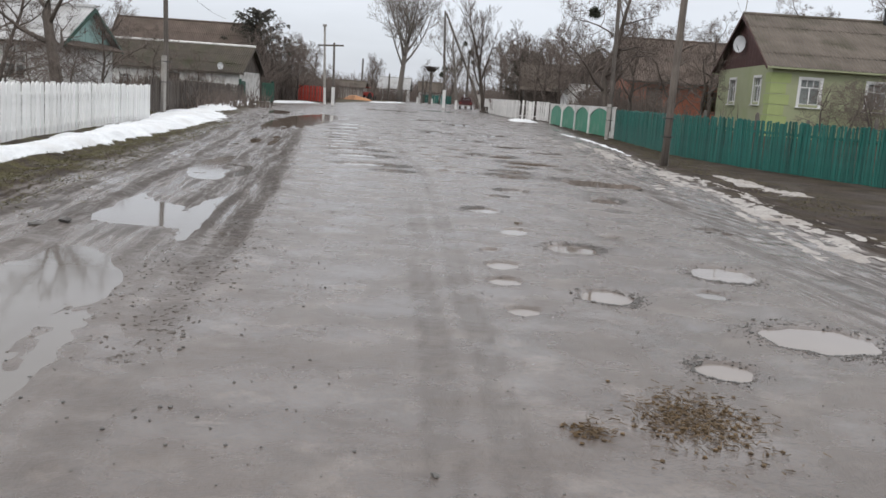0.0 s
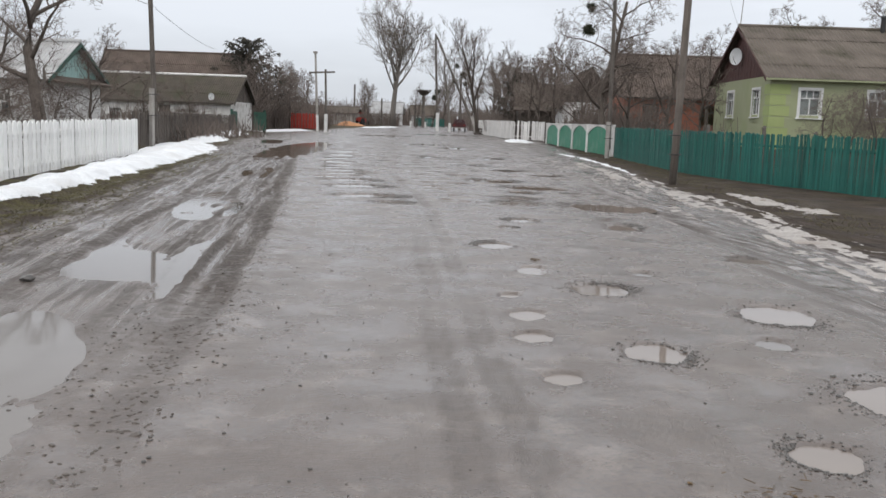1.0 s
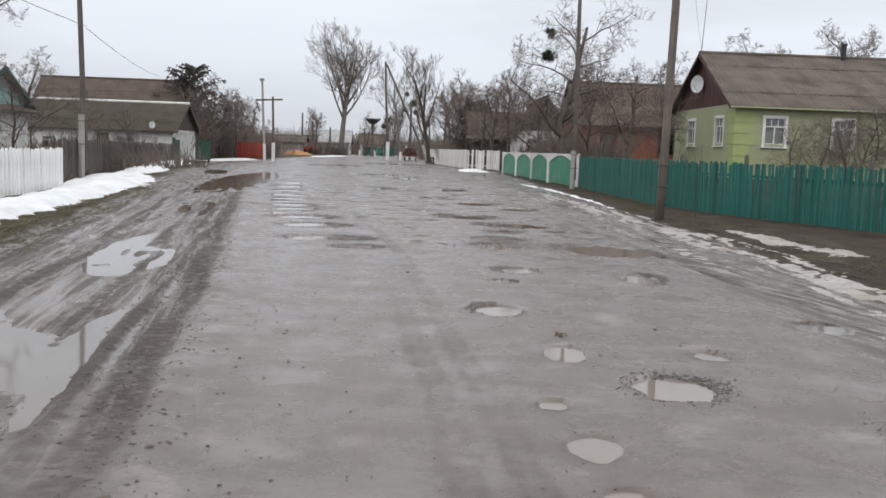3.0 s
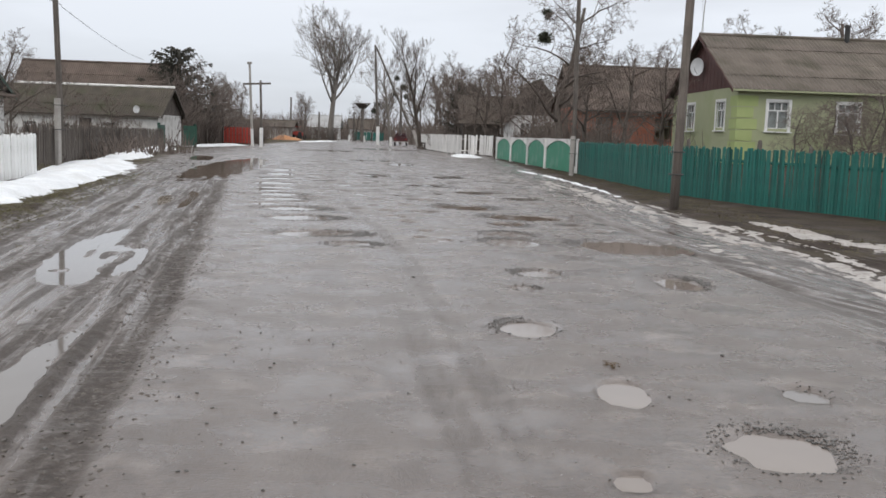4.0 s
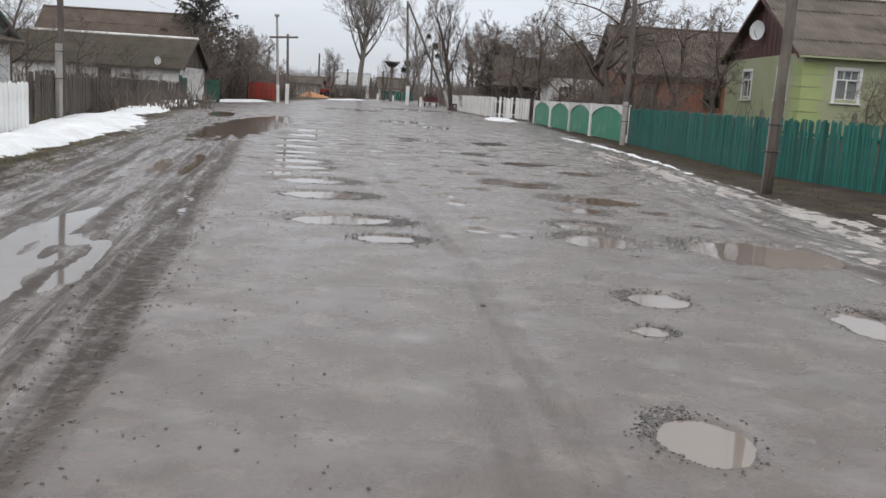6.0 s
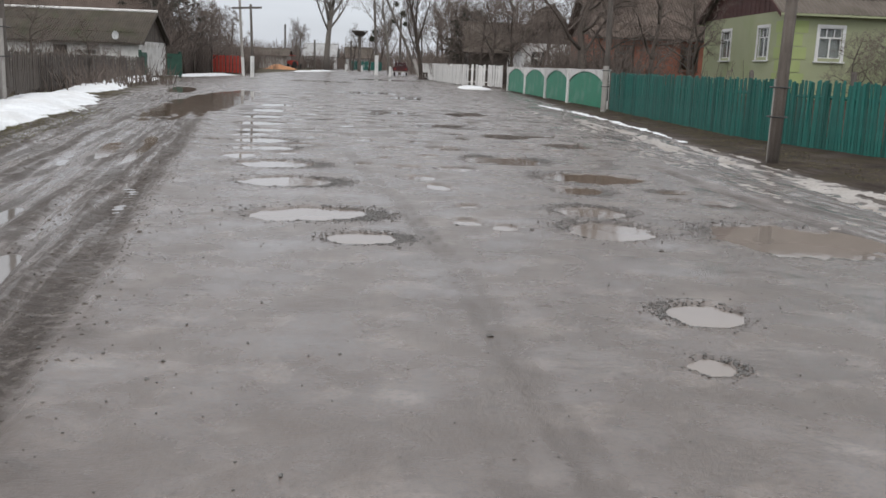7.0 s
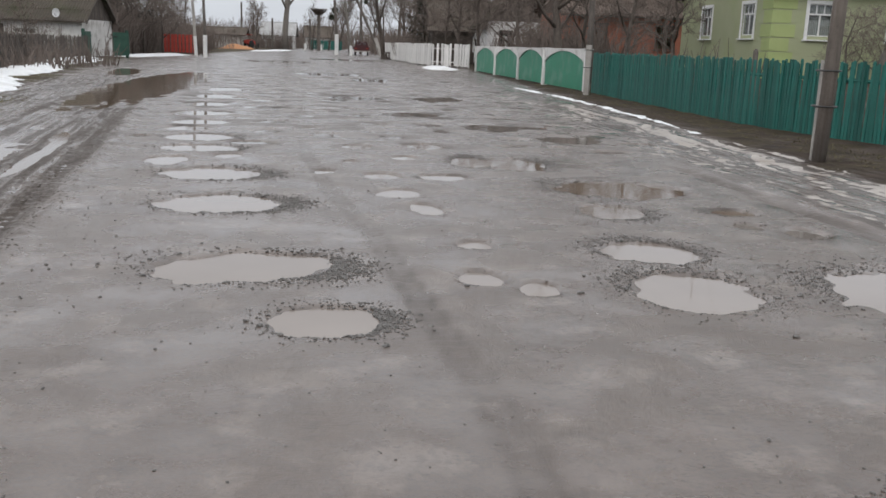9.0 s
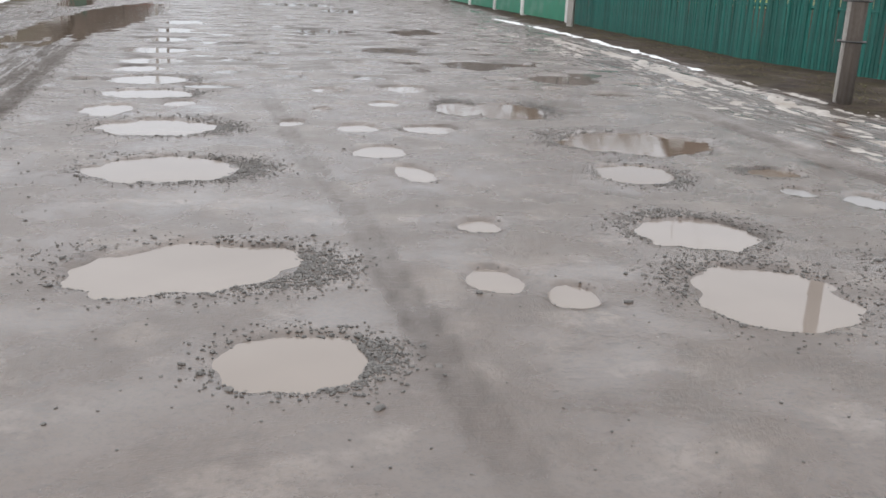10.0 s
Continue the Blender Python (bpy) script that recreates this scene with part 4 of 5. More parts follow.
def window(parent, m, w, h, casing=0.11, lights=2, transom=0.68, mat=FRAME_WHITE, curtain=False):
    """Frame with casing, bars, sill and panes; x across, y inwards, from the opening's lower corner."""
    win = part("window", Shape().box(-casing, 0, -0.035, 0.05, -casing, h + casing).box(w, w + casing, -0.035, 0.05, -casing, h + casing).box(0, w, -0.035, 0.05, h, h + casing), mat, parent, "painted wooden window casing", m=m)
    t = 0.035
    bars = Shape().box(0, t, 0.04, 0.09, 0, h).box(w - t, w, 0.04, 0.09, 0, h).box(t, w - t, 0.04, 0.09, 0, t).box(t, w - t, 0.04, 0.09, h - t, h)
    bars.box(t, w - t, 0.042, 0.088, h * transom - 0.03, h * transom + 0.03)
    for k in range(1, lights):
        bars.box(w * k / lights - 0.03, w * k / lights + 0.03, 0.045, 0.085, t, h * transom)
    for k in range(1, lights + 1):
        u = w * k / (lights + 1)
        bars.box(u - 0.018, u + 0.018, 0.045, 0.085, h * transom, h - t)
    part("window_frame", bars, mat, win)
    part("window_sill", Shape().box(-casing - 0.05, w + casing + 0.05, -0.10, 0.04, -casing - 0.05, -casing), mat, win)
    for z0, z1 in ((t, h * transom - 0.03), (h * transom + 0.03, h - t)):
        pane = part("pane", Shape().box(t, w - t, 0.062, 0.068, z0, z1), GLASS, win, "dark reflecting glass")
        pane.visible_shadow = False
    if curtain:
        cloth, folds = Shape(), 24
        pts = [(w * k / folds, 0.15 + 0.018 * (k % 2)) for k in range(folds + 1)]
        cloth.add([(u, v, z) for z in (0.04, h - 0.03) for u, v in pts] , [(k, k + 1, folds + 2 + k, folds + 1 + k) for k in range(folds)])
        part("curtain", cloth, CURTAIN, win, "pale net curtain behind the glass")
    return win


def corrugated(length, slope_len, pitch, amp=0.025, thick=0.012):
    """A waved sheet: x along the eave, v up the slope (in local y)."""
    out = []
    n = max(8, int(length / pitch * 4))
    rows = max(2, int(slope_len / 1.6) + 1)
    for r in range(rows):
        v0, v1 = slope_len * r / rows - (0.06 if r else 0), slope_len * (r + 1) / rows
        lift = 0.010 * (r % 2) + 0.004 * r
        verts = []
        for k in range(n + 1):
            x = length * k / n
            z = amp * math.sin(2 * math.pi * x / pitch)
            verts += [(x, v0, z + 0.018 + lift), (x, v1, z + lift), (x, v0, z + 0.018 + lift - thick), (x, v1, z + lift - thick)]
        faces = []
        for k in range(n):
            a, b = 4 * k, 4 * k + 4
            faces += [(a, b, b + 1, a + 1), (a + 3, b + 3, b + 2, a + 2), (a + 2, b + 2, b, a), (a + 1, b + 1, b + 3, a + 3)]
        out.append(Shape().add(verts, faces))
    return out


def house(name, m, label, length, depth, eave, ridge, wall_mat, roof_mat, gable_mat, front=(), side=(), over=0.45, thick=0.3, barge_mat=None, trim_mat=FRAME_WHITE, lights=2, pitch=0.17, casing=0.11, category="house", cap_mat=None, win_mat=None, curtains=False):
    """A gabled house: ridge along x, the long front on y = 0, the side wall on x = 0. Windows as (u, z, w, h)."""
    h = thing(name, m, label, category)
    part("wall", holed_wall(length, eave, thick, [(u, u + w, z, z + t) for u, z, w, t in front]), wall_mat, h)
    part("wall", holed_wall(length, eave, thick, []), wall_mat, h, m=pose(length, depth, 0, 0, 0, 180))
    part("wall", holed_wall(depth - 2 * thick, eave, thick, [(depth - u - w - thick, depth - u - thick, z, z + t) for u, z, w, t in side]), wall_mat, h, m=pose(0, depth - thick, 0, 0, 0, -90))
    part("wall", holed_wall(depth - 2 * thick, eave, thick, []), wall_mat, h, m=pose(length, thick, 0, 0, 0, 90))
    part("attic_floor", Shape().box(thick, length - thick, thick, depth - thick, eave - 0.15, eave - 0.02), GREY_WOOD, h)
    for u, z, w, t in front:
        window(h, pose(u, 0, z), w, t, casing, lights, mat=win_mat or FRAME_WHITE, curtain=curtains)
    for u, z, w, t in side:
        window(h, pose(0, u + w, z, 0, 0, -90), w, t, casing, lights, mat=win_mat or FRAME_WHITE, curtain=curtains)
    rise, half = ridge - eave, depth / 2
    for x in (0.02, length - 0.02 - 0.12):
        n = max(8, int(depth / 0.28))
        for k in range(n):
            y0, y1 = depth * k / n, depth * (k + 1) / n
            z0, z1 = rise * (1 - abs(y0 - half) / half), rise * (1 - abs(y1 - half) / half)
            proud = 0.012 if k % 2 else 0.0
            xx = x - proud if x < 1 else x + proud
            tops = [(xx, y1, max(z1, 0.001)), (xx, half, rise), (xx, y0, max(z0, 0.001))] if y0 < half < y1 else [(xx, y1, max(z1, 0.001)), (xx, y0, max(z0, 0.001))]
            part("gable_board", Shape().prism([(xx, y0, 0), (xx, y1, 0), *tops], (0, 0, eave), (0.12, 0, eave)), gable_mat, h)
    slope = math.hypot(half + over, rise * (half + over) / half)
    tilt = math.degrees(math.atan2(rise, half))
    low = eave - rise * over / half + 0.07
    for r, course in enumerate(corrugated(length + 2 * over, slope, pitch)):
        sheet = course.mesh("roof_sheet")
        part("roof_sheet", sheet, roof_mat, h, m=pose(-over, -over, low, tilt, 0, 0))
        part("roof_sheet", sheet, roof_mat, h, m=pose(length + over, depth + over, low, tilt, 0, 180))
    part("ridge_cap", Shape().tube([(-over, half, ridge + 0.10), (length + over, half, ridge + 0.10)], [0.10, 0.10], 8), cap_mat or roof_mat, h)
    bm = barge_mat or trim_mat
    for x in (-over - 0.03, length + over):
        for sgn in (-1, 1):
            y_low = half + sgn * (half + over)
            part("bargeboard", Shape().prism([(x, y_low, low - 0.16), (x, y_low, low - 0.01), (x, half, ridge + 0.05), (x, half, ridge - 0.12)], (0, 0, 0), (0.03, 0, 0)), bm, h)
    for y in (-over - 0.02, depth + over):
        part("fascia", Shape().box(-over, length + over, y, y + 0.02, low - 0.085, low - 0.005), trim_mat, h)
    for y0, y1 in ((-over, -0.02), (depth + 0.02, depth + over)):
        part("soffit", Shape().box(-over + 0.04, length + over - 0.04, y0 + 0.02, y1, low - 0.08, low - 0.06), trim_mat, h)
    return h


green_house = house("house", pose(16.0, 57.6, 0.5), "pale lime green plastered house with brown gable, grey slate roof", 15.0, 10.4, 3.60, 6.38, LIME, SLATE, BROWN_BOARD,
                    front=[(1.45, 1.72, 0.95, 1.22), (4.75, 1.72, 0.95, 1.22), (8.2, 1.72, 0.95, 1.22)], side=[(1.7, 1.72, 1.2, 1.25), (6.4, 1.72, 1.2, 1.25)], over=0.40, barge_mat=BROWN_BOARD, trim_mat=LIME, pitch=0.2, casing=0.13, curtains=True)
for k in range(6):
    wide = 0.95 if k % 2 else 0.75
    part("quoin", Shape().box(-0.025, wide, -0.025, 0.05, 0.06 + k * 0.53, 0.54 + k * 0.53), LIME_DARK, green_house, "darker green corner block")
    part("quoin", Shape().box(-0.024, 0.05, 0.05, wide, 0.06 + k * 0.53, 0.54 + k * 0.53), LIME_DARK, green_house, "darker green corner block")
part("flue", Shape().tube([(7.2, 5.0, 6.2), (7.2, 5.0, 7.1)], [0.13, 0.13], 10).tube([(7.2, 5.0, 7.1), (7.2, 5.0, 7.2)], [0.19, 0.16], 10), IRON, green_house, "short black stove flue")
part("mast", Shape().tube([(-0.3, 5.2, 6.2), (-0.15, 5.2, 9.4)], [0.025, 0.02], 6), CONCRETE, green_house, "thin aerial mast")


def satellite_dish(m, r, label):
    d = thing("satellite_dish", m, label, "satellite dish")
    s, n = Shape(), 24
    rings = [(r * q, 0.22 * r * q * q) for q in (0.0, 0.35, 0.7, 1.0)]
    verts = [(0, 0, 0)]
    for rad, dep in rings[1:]:
        verts += [(-dep, rad * math.cos(6.2832 * k / n), rad * math.sin(6.2832 * k / n)) for k in range(n)]
    faces = [(0, 1 + k, 1 + (k + 1) % n) for k in range(n)]
    for q in range(2):
        faces += [(1 + q * n + k, 1 + (q + 1) * n + k, 1 + (q + 1) * n + (k + 1) % n, 1 + q * n + (k + 1) % n) for k in range(n)]
    back = [(x + 0.02, y, z) for x, y, z in verts]
    s.add(verts, faces).add(back, [f[::-1] for f in faces])
    part("bowl", s, DISH_GREY, d, smooth=True)
    part("arm", Shape().tube([(-0.02, 0, -r * 0.9), (-0.55 * r, 0, -r * 0.35), (-0.62 * r, 0, 0)], [0.015, 0.015, 0.015], 5), IRON, d)
    part("receiver", Shape().tube([(-0.70 * r, 0, 0), (-0.55 * r, 0, 0)], [0.04, 0.035], 8), DISH_GREY, d)
    part("bracket", Shape().tube([(0.02, 0, 0), (0.3, 0, -0.1)], [0.03, 0.03], 6), IRON, d)
    return d


satellite_dish(pose(15.72, 63.0, 5.35, 0, 0, 28), 0.46, "pale grey satellite dish on a brown gable")
satellite_dish(pose(-17.9, 79.5, 2.45, 0, 0, 70), 0.26, "white satellite dish on a mossy roof edge")

house("house", pose(11.7, 75.0, 0.3), "orange brick house with a dark slate roof", 8.6, 8.4, 3.3, 6.1, BRICK_RED, SLATE_BROWN, SLATE_BROWN, front=[(1.3, 1.3, 1.0, 1.3), (5.2, 1.3, 1.0, 1.3)], side=[(3.4, 1.3, 1.0, 1.3)], barge_mat=GREY_WOOD, trim_mat=GREY_WOOD, casing=0.05, win_mat=GREY_WOOD)
house("house", pose(13.2, 88.0, 0.2, 0, 0, 90), "whitewashed house with a dark slate roof and veranda window", 8.0, 4.4, 3.0, 5.7, WHITEWASH, SLATE_MOSS, GREY_WOOD, front=[], side=[(0.6, 0.9, 1.1, 1.5), (2.5, 0.9, 1.1, 1.5)], barge_mat=GREY_WOOD, trim_mat=GREY_WOOD)
house("house", pose(5.6, 98.0, 0.1), "low dark house with a grey-brown slate roof", 5.2, 6.0, 2.7, 4.9, GREY_WOOD, SLATE, GREY_WOOD, front=[(3.4, 1.0, 0.9, 1.0)], barge_mat=GREY_WOOD, trim_mat=GREY_WOOD)

left_house = house("house", pose(-24.35, 47.7, -0.12), "white plastered cottage with a faded teal gable and pale slate roof", 9.0, 5.4, 2.60, 4.08, WHITEWASH, SLATE_PALE, TEAL_BOARD, front=[(6.8, 0.95, 0.85, 0.95), (3.4, 0.95, 0.85, 0.95)], over=0.35, barge_mat=DARK_GREEN, trim_mat=GREY_WOOD, casing=0.05)
part("pent_roof", Shape().prism([(9.0, -0.1, 2.68), (9.55, -0.1, 2.46), (9.55, -0.1, 2.40), (9.0, -0.1, 2.62)], (0, 0, 0), (0, 5.6, 0)), SLATE_BROWN, left_house, "brown pent roof under the gable")

barn = house("barn", pose(-30.0, 80.0, -0.1), "old whitewashed farm building with a mossy dark slate roof", 13.4, 6.4, 2.25, 4.15, OLD_WHITE, SLATE_MOSS, GREY_WOOD, front=[(4.2, 0.7, 0.9, 0.8), (6.4, 0.7, 0.9, 0.8), (9.4, 0.7, 1.3, 0.9)], over=0.35, barge_mat=GREY_WOOD, trim_mat=GREY_WOOD, casing=0.05, category="farm building", cap_mat=OLD_WHITE)
part("door", Shape().box(8.0, 8.85, -0.05, -0.01, 0.05, 1.85), GREY_WOOD, barn, "grey board door")
house("house", pose(-32.0, 92.0, -0.1), "taller house with a brown slate roof behind the farm building", 12.6, 7.5, 2.7, 6.6, GREY_WOOD, SLATE_BROWN, SLATE_BROWN, over=0.35, barge_mat=GREY_WOOD, trim_mat=GREY_WOOD)
house("shed", pose(-26.0, 165.0, 0.0), "low pale grey shed with a flat-pitched roof", 7.6, 5.0, 2.0, 2.9, CONCRETE, SLATE, CONCRETE, over=0.4, barge_mat=GREY_WOOD, trim_mat=GREY_WOOD, category="shed")
house("house", pose(-18.5, 190.0, 0.0), "distant white house with a pale roof", 5.5, 6.0, 2.4, 4.4, WHITEWASH, SLATE_PALE, WHITEWASH, front=[(1.2, 0.9, 0.9, 1.0), (3.4, 0.9, 0.9, 1.0)], trim_mat=GREY_WOOD)
house("house", pose(-11.6, 205.0, 0.0, 0, 0, 8), "distant white house among trees", 4.8, 5.0, 2.4, 4.2, WHITEWASH, SLATE, WHITEWASH, front=[(1.8, 0.9, 0.9, 1.0)], trim_mat=GREY_WOOD)


def board_gate():
    g = thing("board_gate", pose(-16.2, 79.0, -0.05, 0, 0, 62), "dark green board gate standing ajar", "gate")
    for u, a in ((0.0, 25), (2.3, -20)):
        leaf = part("leaf", Shape().box(0, 1.05, -0.02, 0.02, 0.1, 1.5).box(0, 1.05, -0.05, -0.02, 0.3, 0.4).box(0, 1.05, -0.05, -0.02, 1.2, 1.3), DARK_GREEN, g, m=pose(u, 0, 0, 0, 0, a))
        part("hinge", Shape().box(0.0, 0.3, -0.06, -0.05, 1.22, 1.28), IRON, leaf)
    for u in (-0.1, 3.5):
        part("post", Shape().box(u - 0.08, u + 0.08, -0.08, 0.08, -0.05, 1.65, 0.02), DARK_GREEN, g)
    return g


board_gate()


# ---- trees and bushes ----
def grow(seed, tall, trunk_r, levels, spread, lean=(0, 0), first=0.25, limbs=7, droop=0.0, twigs=6, up=0.35, crook=0.10, tip_r=0.007, bole=0.82, reach=1.0):
    """A bare tree: a trunk with limbs, then ever finer branches; returns wood and fine twigs."""
    rng = random.Random(seed)
    wood, fine = Shape(), Shape()

    def branch(start, way, length, r, level):
        n = 5 if level < 2 else 3
        bend = crook * 0.3 if level == 0 and reach > 1 else crook
        pts, radii, p, d = [start], [r], Vector(start), Vector(way).normalized()
        for k in range(n):
            d = (d + Vector((rng.gauss(0, bend), rng.gauss(0, bend), rng.gauss(0, bend) + (up * 0.25 if level else 0.02) - droop * level * 0.12))).normalized()
            p = p + d * (length / n)
            pts.append(p.copy())
            radii.append(r * (1 - 0.78 * (k + 1) / n) if level else r * (1 - 0.62 * (k + 1) / n))
        target = wood if level < 2 else fine
        target.tube(pts, radii, 7 if level == 0 else 5 if level == 1 else 3)
        if level >= levels:
            return
        count = limbs if level == 0 else twigs
        for k in range(count):
            f = first + (0.97 - first) * (k + rng.random() * 0.8) / count if level == 0 else 0.2 + 0.78 * (k + rng.random()) / count
            i = min(int(f * n), n - 1)
            at = pts[i].lerp(pts[i + 1], f * n - i)
            here = (pts[i + 1] - pts[i]).normalized()
            a = rng.random() * 6.2832 if level else k * 2.4 + rng.random()
            side = here.orthogonal()
            side.rotate(Matrix.Rotation(a, 3, here))
            tip = (here * (1 - spread) + side.normalized() * spread * 1.25 + Vector((0, 0, up * (0.6 if level == 0 else 0.2)))).normalized()
            shrink = (0.62 - 0.30 * f) * reach if level == 0 else (0.58 - 0.22 * f)
            branch(at, tip, length * shrink * rng.uniform(0.75, 1.2), max(radii[i] * rng.uniform(0.42, 0.62), tip_r), level + 1)

    branch(Vector((0, 0, -0.1)), Vector((lean[0], lean[1], 1)), tall * bole, trunk_r, 0)
    return wood, fine


def tree(x, y, label, args, bark=BARK, twig=TWIG, name="tree", group="bare trees", z=None):
    wood, fine = grow(**args)
    t = thing(name, pose(x, y, height(x, y) if z is None else z), label, "tree", group)
    part("trunk", wood, bark, t, smooth=True)
    part("crown", fine, twig, t, "fine bare twigs")
    return t


def clump(x, y, z, r, seed, label="dark round mistletoe clump in a bare tree", inside=MISTLETOE):
    """A ball of short twigs radiating from a point."""
    rng = random.Random(seed)
    s = Shape()
    for k in range(150):
        d = Vector((rng.gauss(0, 1), rng.gauss(0, 1), rng.gauss(0, 1))).normalized()
        e = d * r * rng.uniform(0.6, 1.05) + Vector((rng.gauss(0, 0.1 * r), rng.gauss(0, 0.1 * r), rng.gauss(0, 0.1 * r)))
        s.tube([(0, 0, 0), e * 0.5, e], [0.025 * r * 2, 0.10 * r, 0.03 * r], 3)
    solid("mistletoe", s, inside, pose(x, y, z), label, "plant", "clumps in the trees")


nest_tree = tree(8.5, 60.0, "crooked bare fruit tree behind a fence", dict(seed=4, tall=9.9, trunk_r=0.19, tip_r=0.010, levels=4, spread=0.68, lean=(-0.16, 0), first=0.22, limbs=11, twigs=7, up=0.22, crook=0.26))
clump(7.26, 60.0, 6.2, 0.40, 1)
clump(7.33, 60.0, 7.35, 0.30, 2)
wide_a = tree(12.9, 66.0, "wide bare apple tree in a yard", dict(seed=9, tall=7.6, trunk_r=0.15, tip_r=0.010, levels=4, spread=0.68, first=0.22, limbs=9, twigs=6, up=0.28, crook=0.16))
wide_b = tree(10.3, 64.5, "bare garden tree in front of a brick house", dict(seed=15, tall=6.4, trunk_r=0.11, tip_r=0.010, levels=4, spread=0.6, first=0.2, limbs=8, twigs=6, up=0.3, crook=0.15))
tall_a = tree(-12.6, 170.0, "tall bare ash tree with an open pale crown", dict(seed=24, tall=20.5, trunk_r=0.55, levels=4, spread=0.50, first=0.36, limbs=12, twigs=7, up=0.50, crook=0.10, tip_r=0.024, bole=0.66, reach=1.6), BARK_PALE, TWIG_PALE)
tall_b = tree(-1.9, 140.0, "bare tree carrying round mistletoe clumps", dict(seed=27, tall=12.8, trunk_r=0.22, levels=4, tip_r=0.014, spread=0.5, first=0.3, limbs=9, twigs=6, up=0.4, crook=0.1), BARK_PALE, TWIG_PALE)
for k, (dx, dz, r) in enumerate(((-1.9, 5.2, 0.5), (-2.3, 4.4, 0.45), (1.6, 7.6, 0.55), (0.7, 8.8, 0.4), (1.9, 6.4, 0.4), (0.5, 6.7, 0.35))):
    clump(-1.9 + dx, 139.6, dz, r, 30 + k)
mid_a = tree(1.9, 111.0, "dense upright bare tree beside the road", dict(seed=33, tip_r=0.013, tall=11.2, trunk_r=0.24, levels=4, spread=0.42, first=0.15, limbs=10, twigs=6, up=0.55, crook=0.09))
mid_b = tree(4.4, 108.0, "bare tree behind a white fence", dict(seed=39, tip_r=0.013, tall=9.0, trunk_r=0.18, levels=4, spread=0.5, first=0.2, limbs=9, twigs=6, up=0.4, crook=0.12))
yard_tree = tree(-9.75, 36.2, "leaning bare tree behind a white fence", dict(seed=45, tall=6.4, trunk_r=0.20, levels=4, spread=0.6, lean=(-0.36, 0.05), first=0.3, limbs=7, twigs=6, up=0.35, crook=0.14))
shrub = tree(20.2, 53.4, "low bare fruit shrub before a green house", dict(seed=51, tall=3.6, trunk_r=0.05, levels=3, spread=0.75, first=0.10, limbs=13, twigs=9, up=0.1, crook=0.2))

# More of the same kinds: place, turn and size.
for base, spots in (
    (wide_a, ((7.8, 86.0, 200, 0.95), (9.2, 80.0, 300, 0.8), (24.5, 75.0, 120, 1.35), (28.5, 73.0, 20, 1.5), (-21.5, 60.0, 40, 0.8), (-24.0, 100.0, 90, 1.0), (-20.5, 99.0, 10, 1.05), (9.8, 90.0, 15, 1.1), (12.6, 82.0, 260, 1.1), (-15.8, 44.0, 330, 0.7), (-17.2, 89.0, 110, 0.9))),
    (wide_b, ((8.9, 75.0, 210, 0.9), (6.4, 94.0, 80, 1.1), (14.0, 63.0, 30, 0.85), (-17.6, 58.0, 140, 0.9), (-20.5, 55.5, 20, 1.0), (-18.2, 107.0, 60, 1.0), (-18.8, 112.0, 190, 1.1), (-18.4, 121.0, 250, 1.1), (7.0, 90.0, 10, 1.2), (5.2, 98.0, 330, 1.2), (16.8, 73.0, 50, 1.2), (-12.8, 46.0, 80, 0.6), (-16.8, 96.0, 170, 0.9), (-17.2, 101.0, 20, 1.0), (-16.9, 93.0, 40, 1.15), (-15.9, 98.5, 240, 0.95), (-17.8, 91.0, 220, 0.85), (-21.0, 74.0, 200, 0.8), (-24.5, 75.0, 100, 0.8), (-18.6, 76.5, 300, 0.6))),
    (mid_b, ((6.4, 104.0, 130, 0.85), (8.0, 100.0, 250, 0.9), (1.0, 150.0, 40, 0.9), (3.8, 128.0, 60, 1.0), (-16.4, 165.0, 70, 0.8), (-8.8, 176.0, 0, 0.8), (-21.0, 128.0, 110, 0.8), (-24.5, 140.0, 200, 0.9), (9.8, 96.0, 170, 1.05), (-2.4, 160.0, 140, 0.9), (5.0, 140.0, 220, 1.1))),
    (mid_a, ((5.6, 122.0, 200, 0.8), (-5.0, 196.0, 100, 0.9), (-21.0, 200.0, 40, 0.75), (-6.4, 182.0, 150, 0.7))),
    (shrub, ((17.6, 54.3, 60, 0.9), (22.8, 54.0, 130, 1.2), (21.4, 55.2, 250, 1.2), (19.2, 55.6, 300, 1.0), (24.5, 53.0, 10, 1.3), (18.4, 51.0, 170, 0.9), (19.0, 52.4, 200, 0.8), (-11.2, 35.4, 40, 0.75), (-10.4, 38.2, 100, 0.7), (-11.8, 38.8, 160, 0.8), (-12.4, 33.6, 220, 0.75), (10.4, 56.5, 70, 0.8), (-9.0, 33.8, 310, 0.6))),
):
    for x, y, a, k in spots:
        copy_thing(base, pose(x, y, height(x, y), 0, 0, a) @ Matrix.Scale(k, 4))


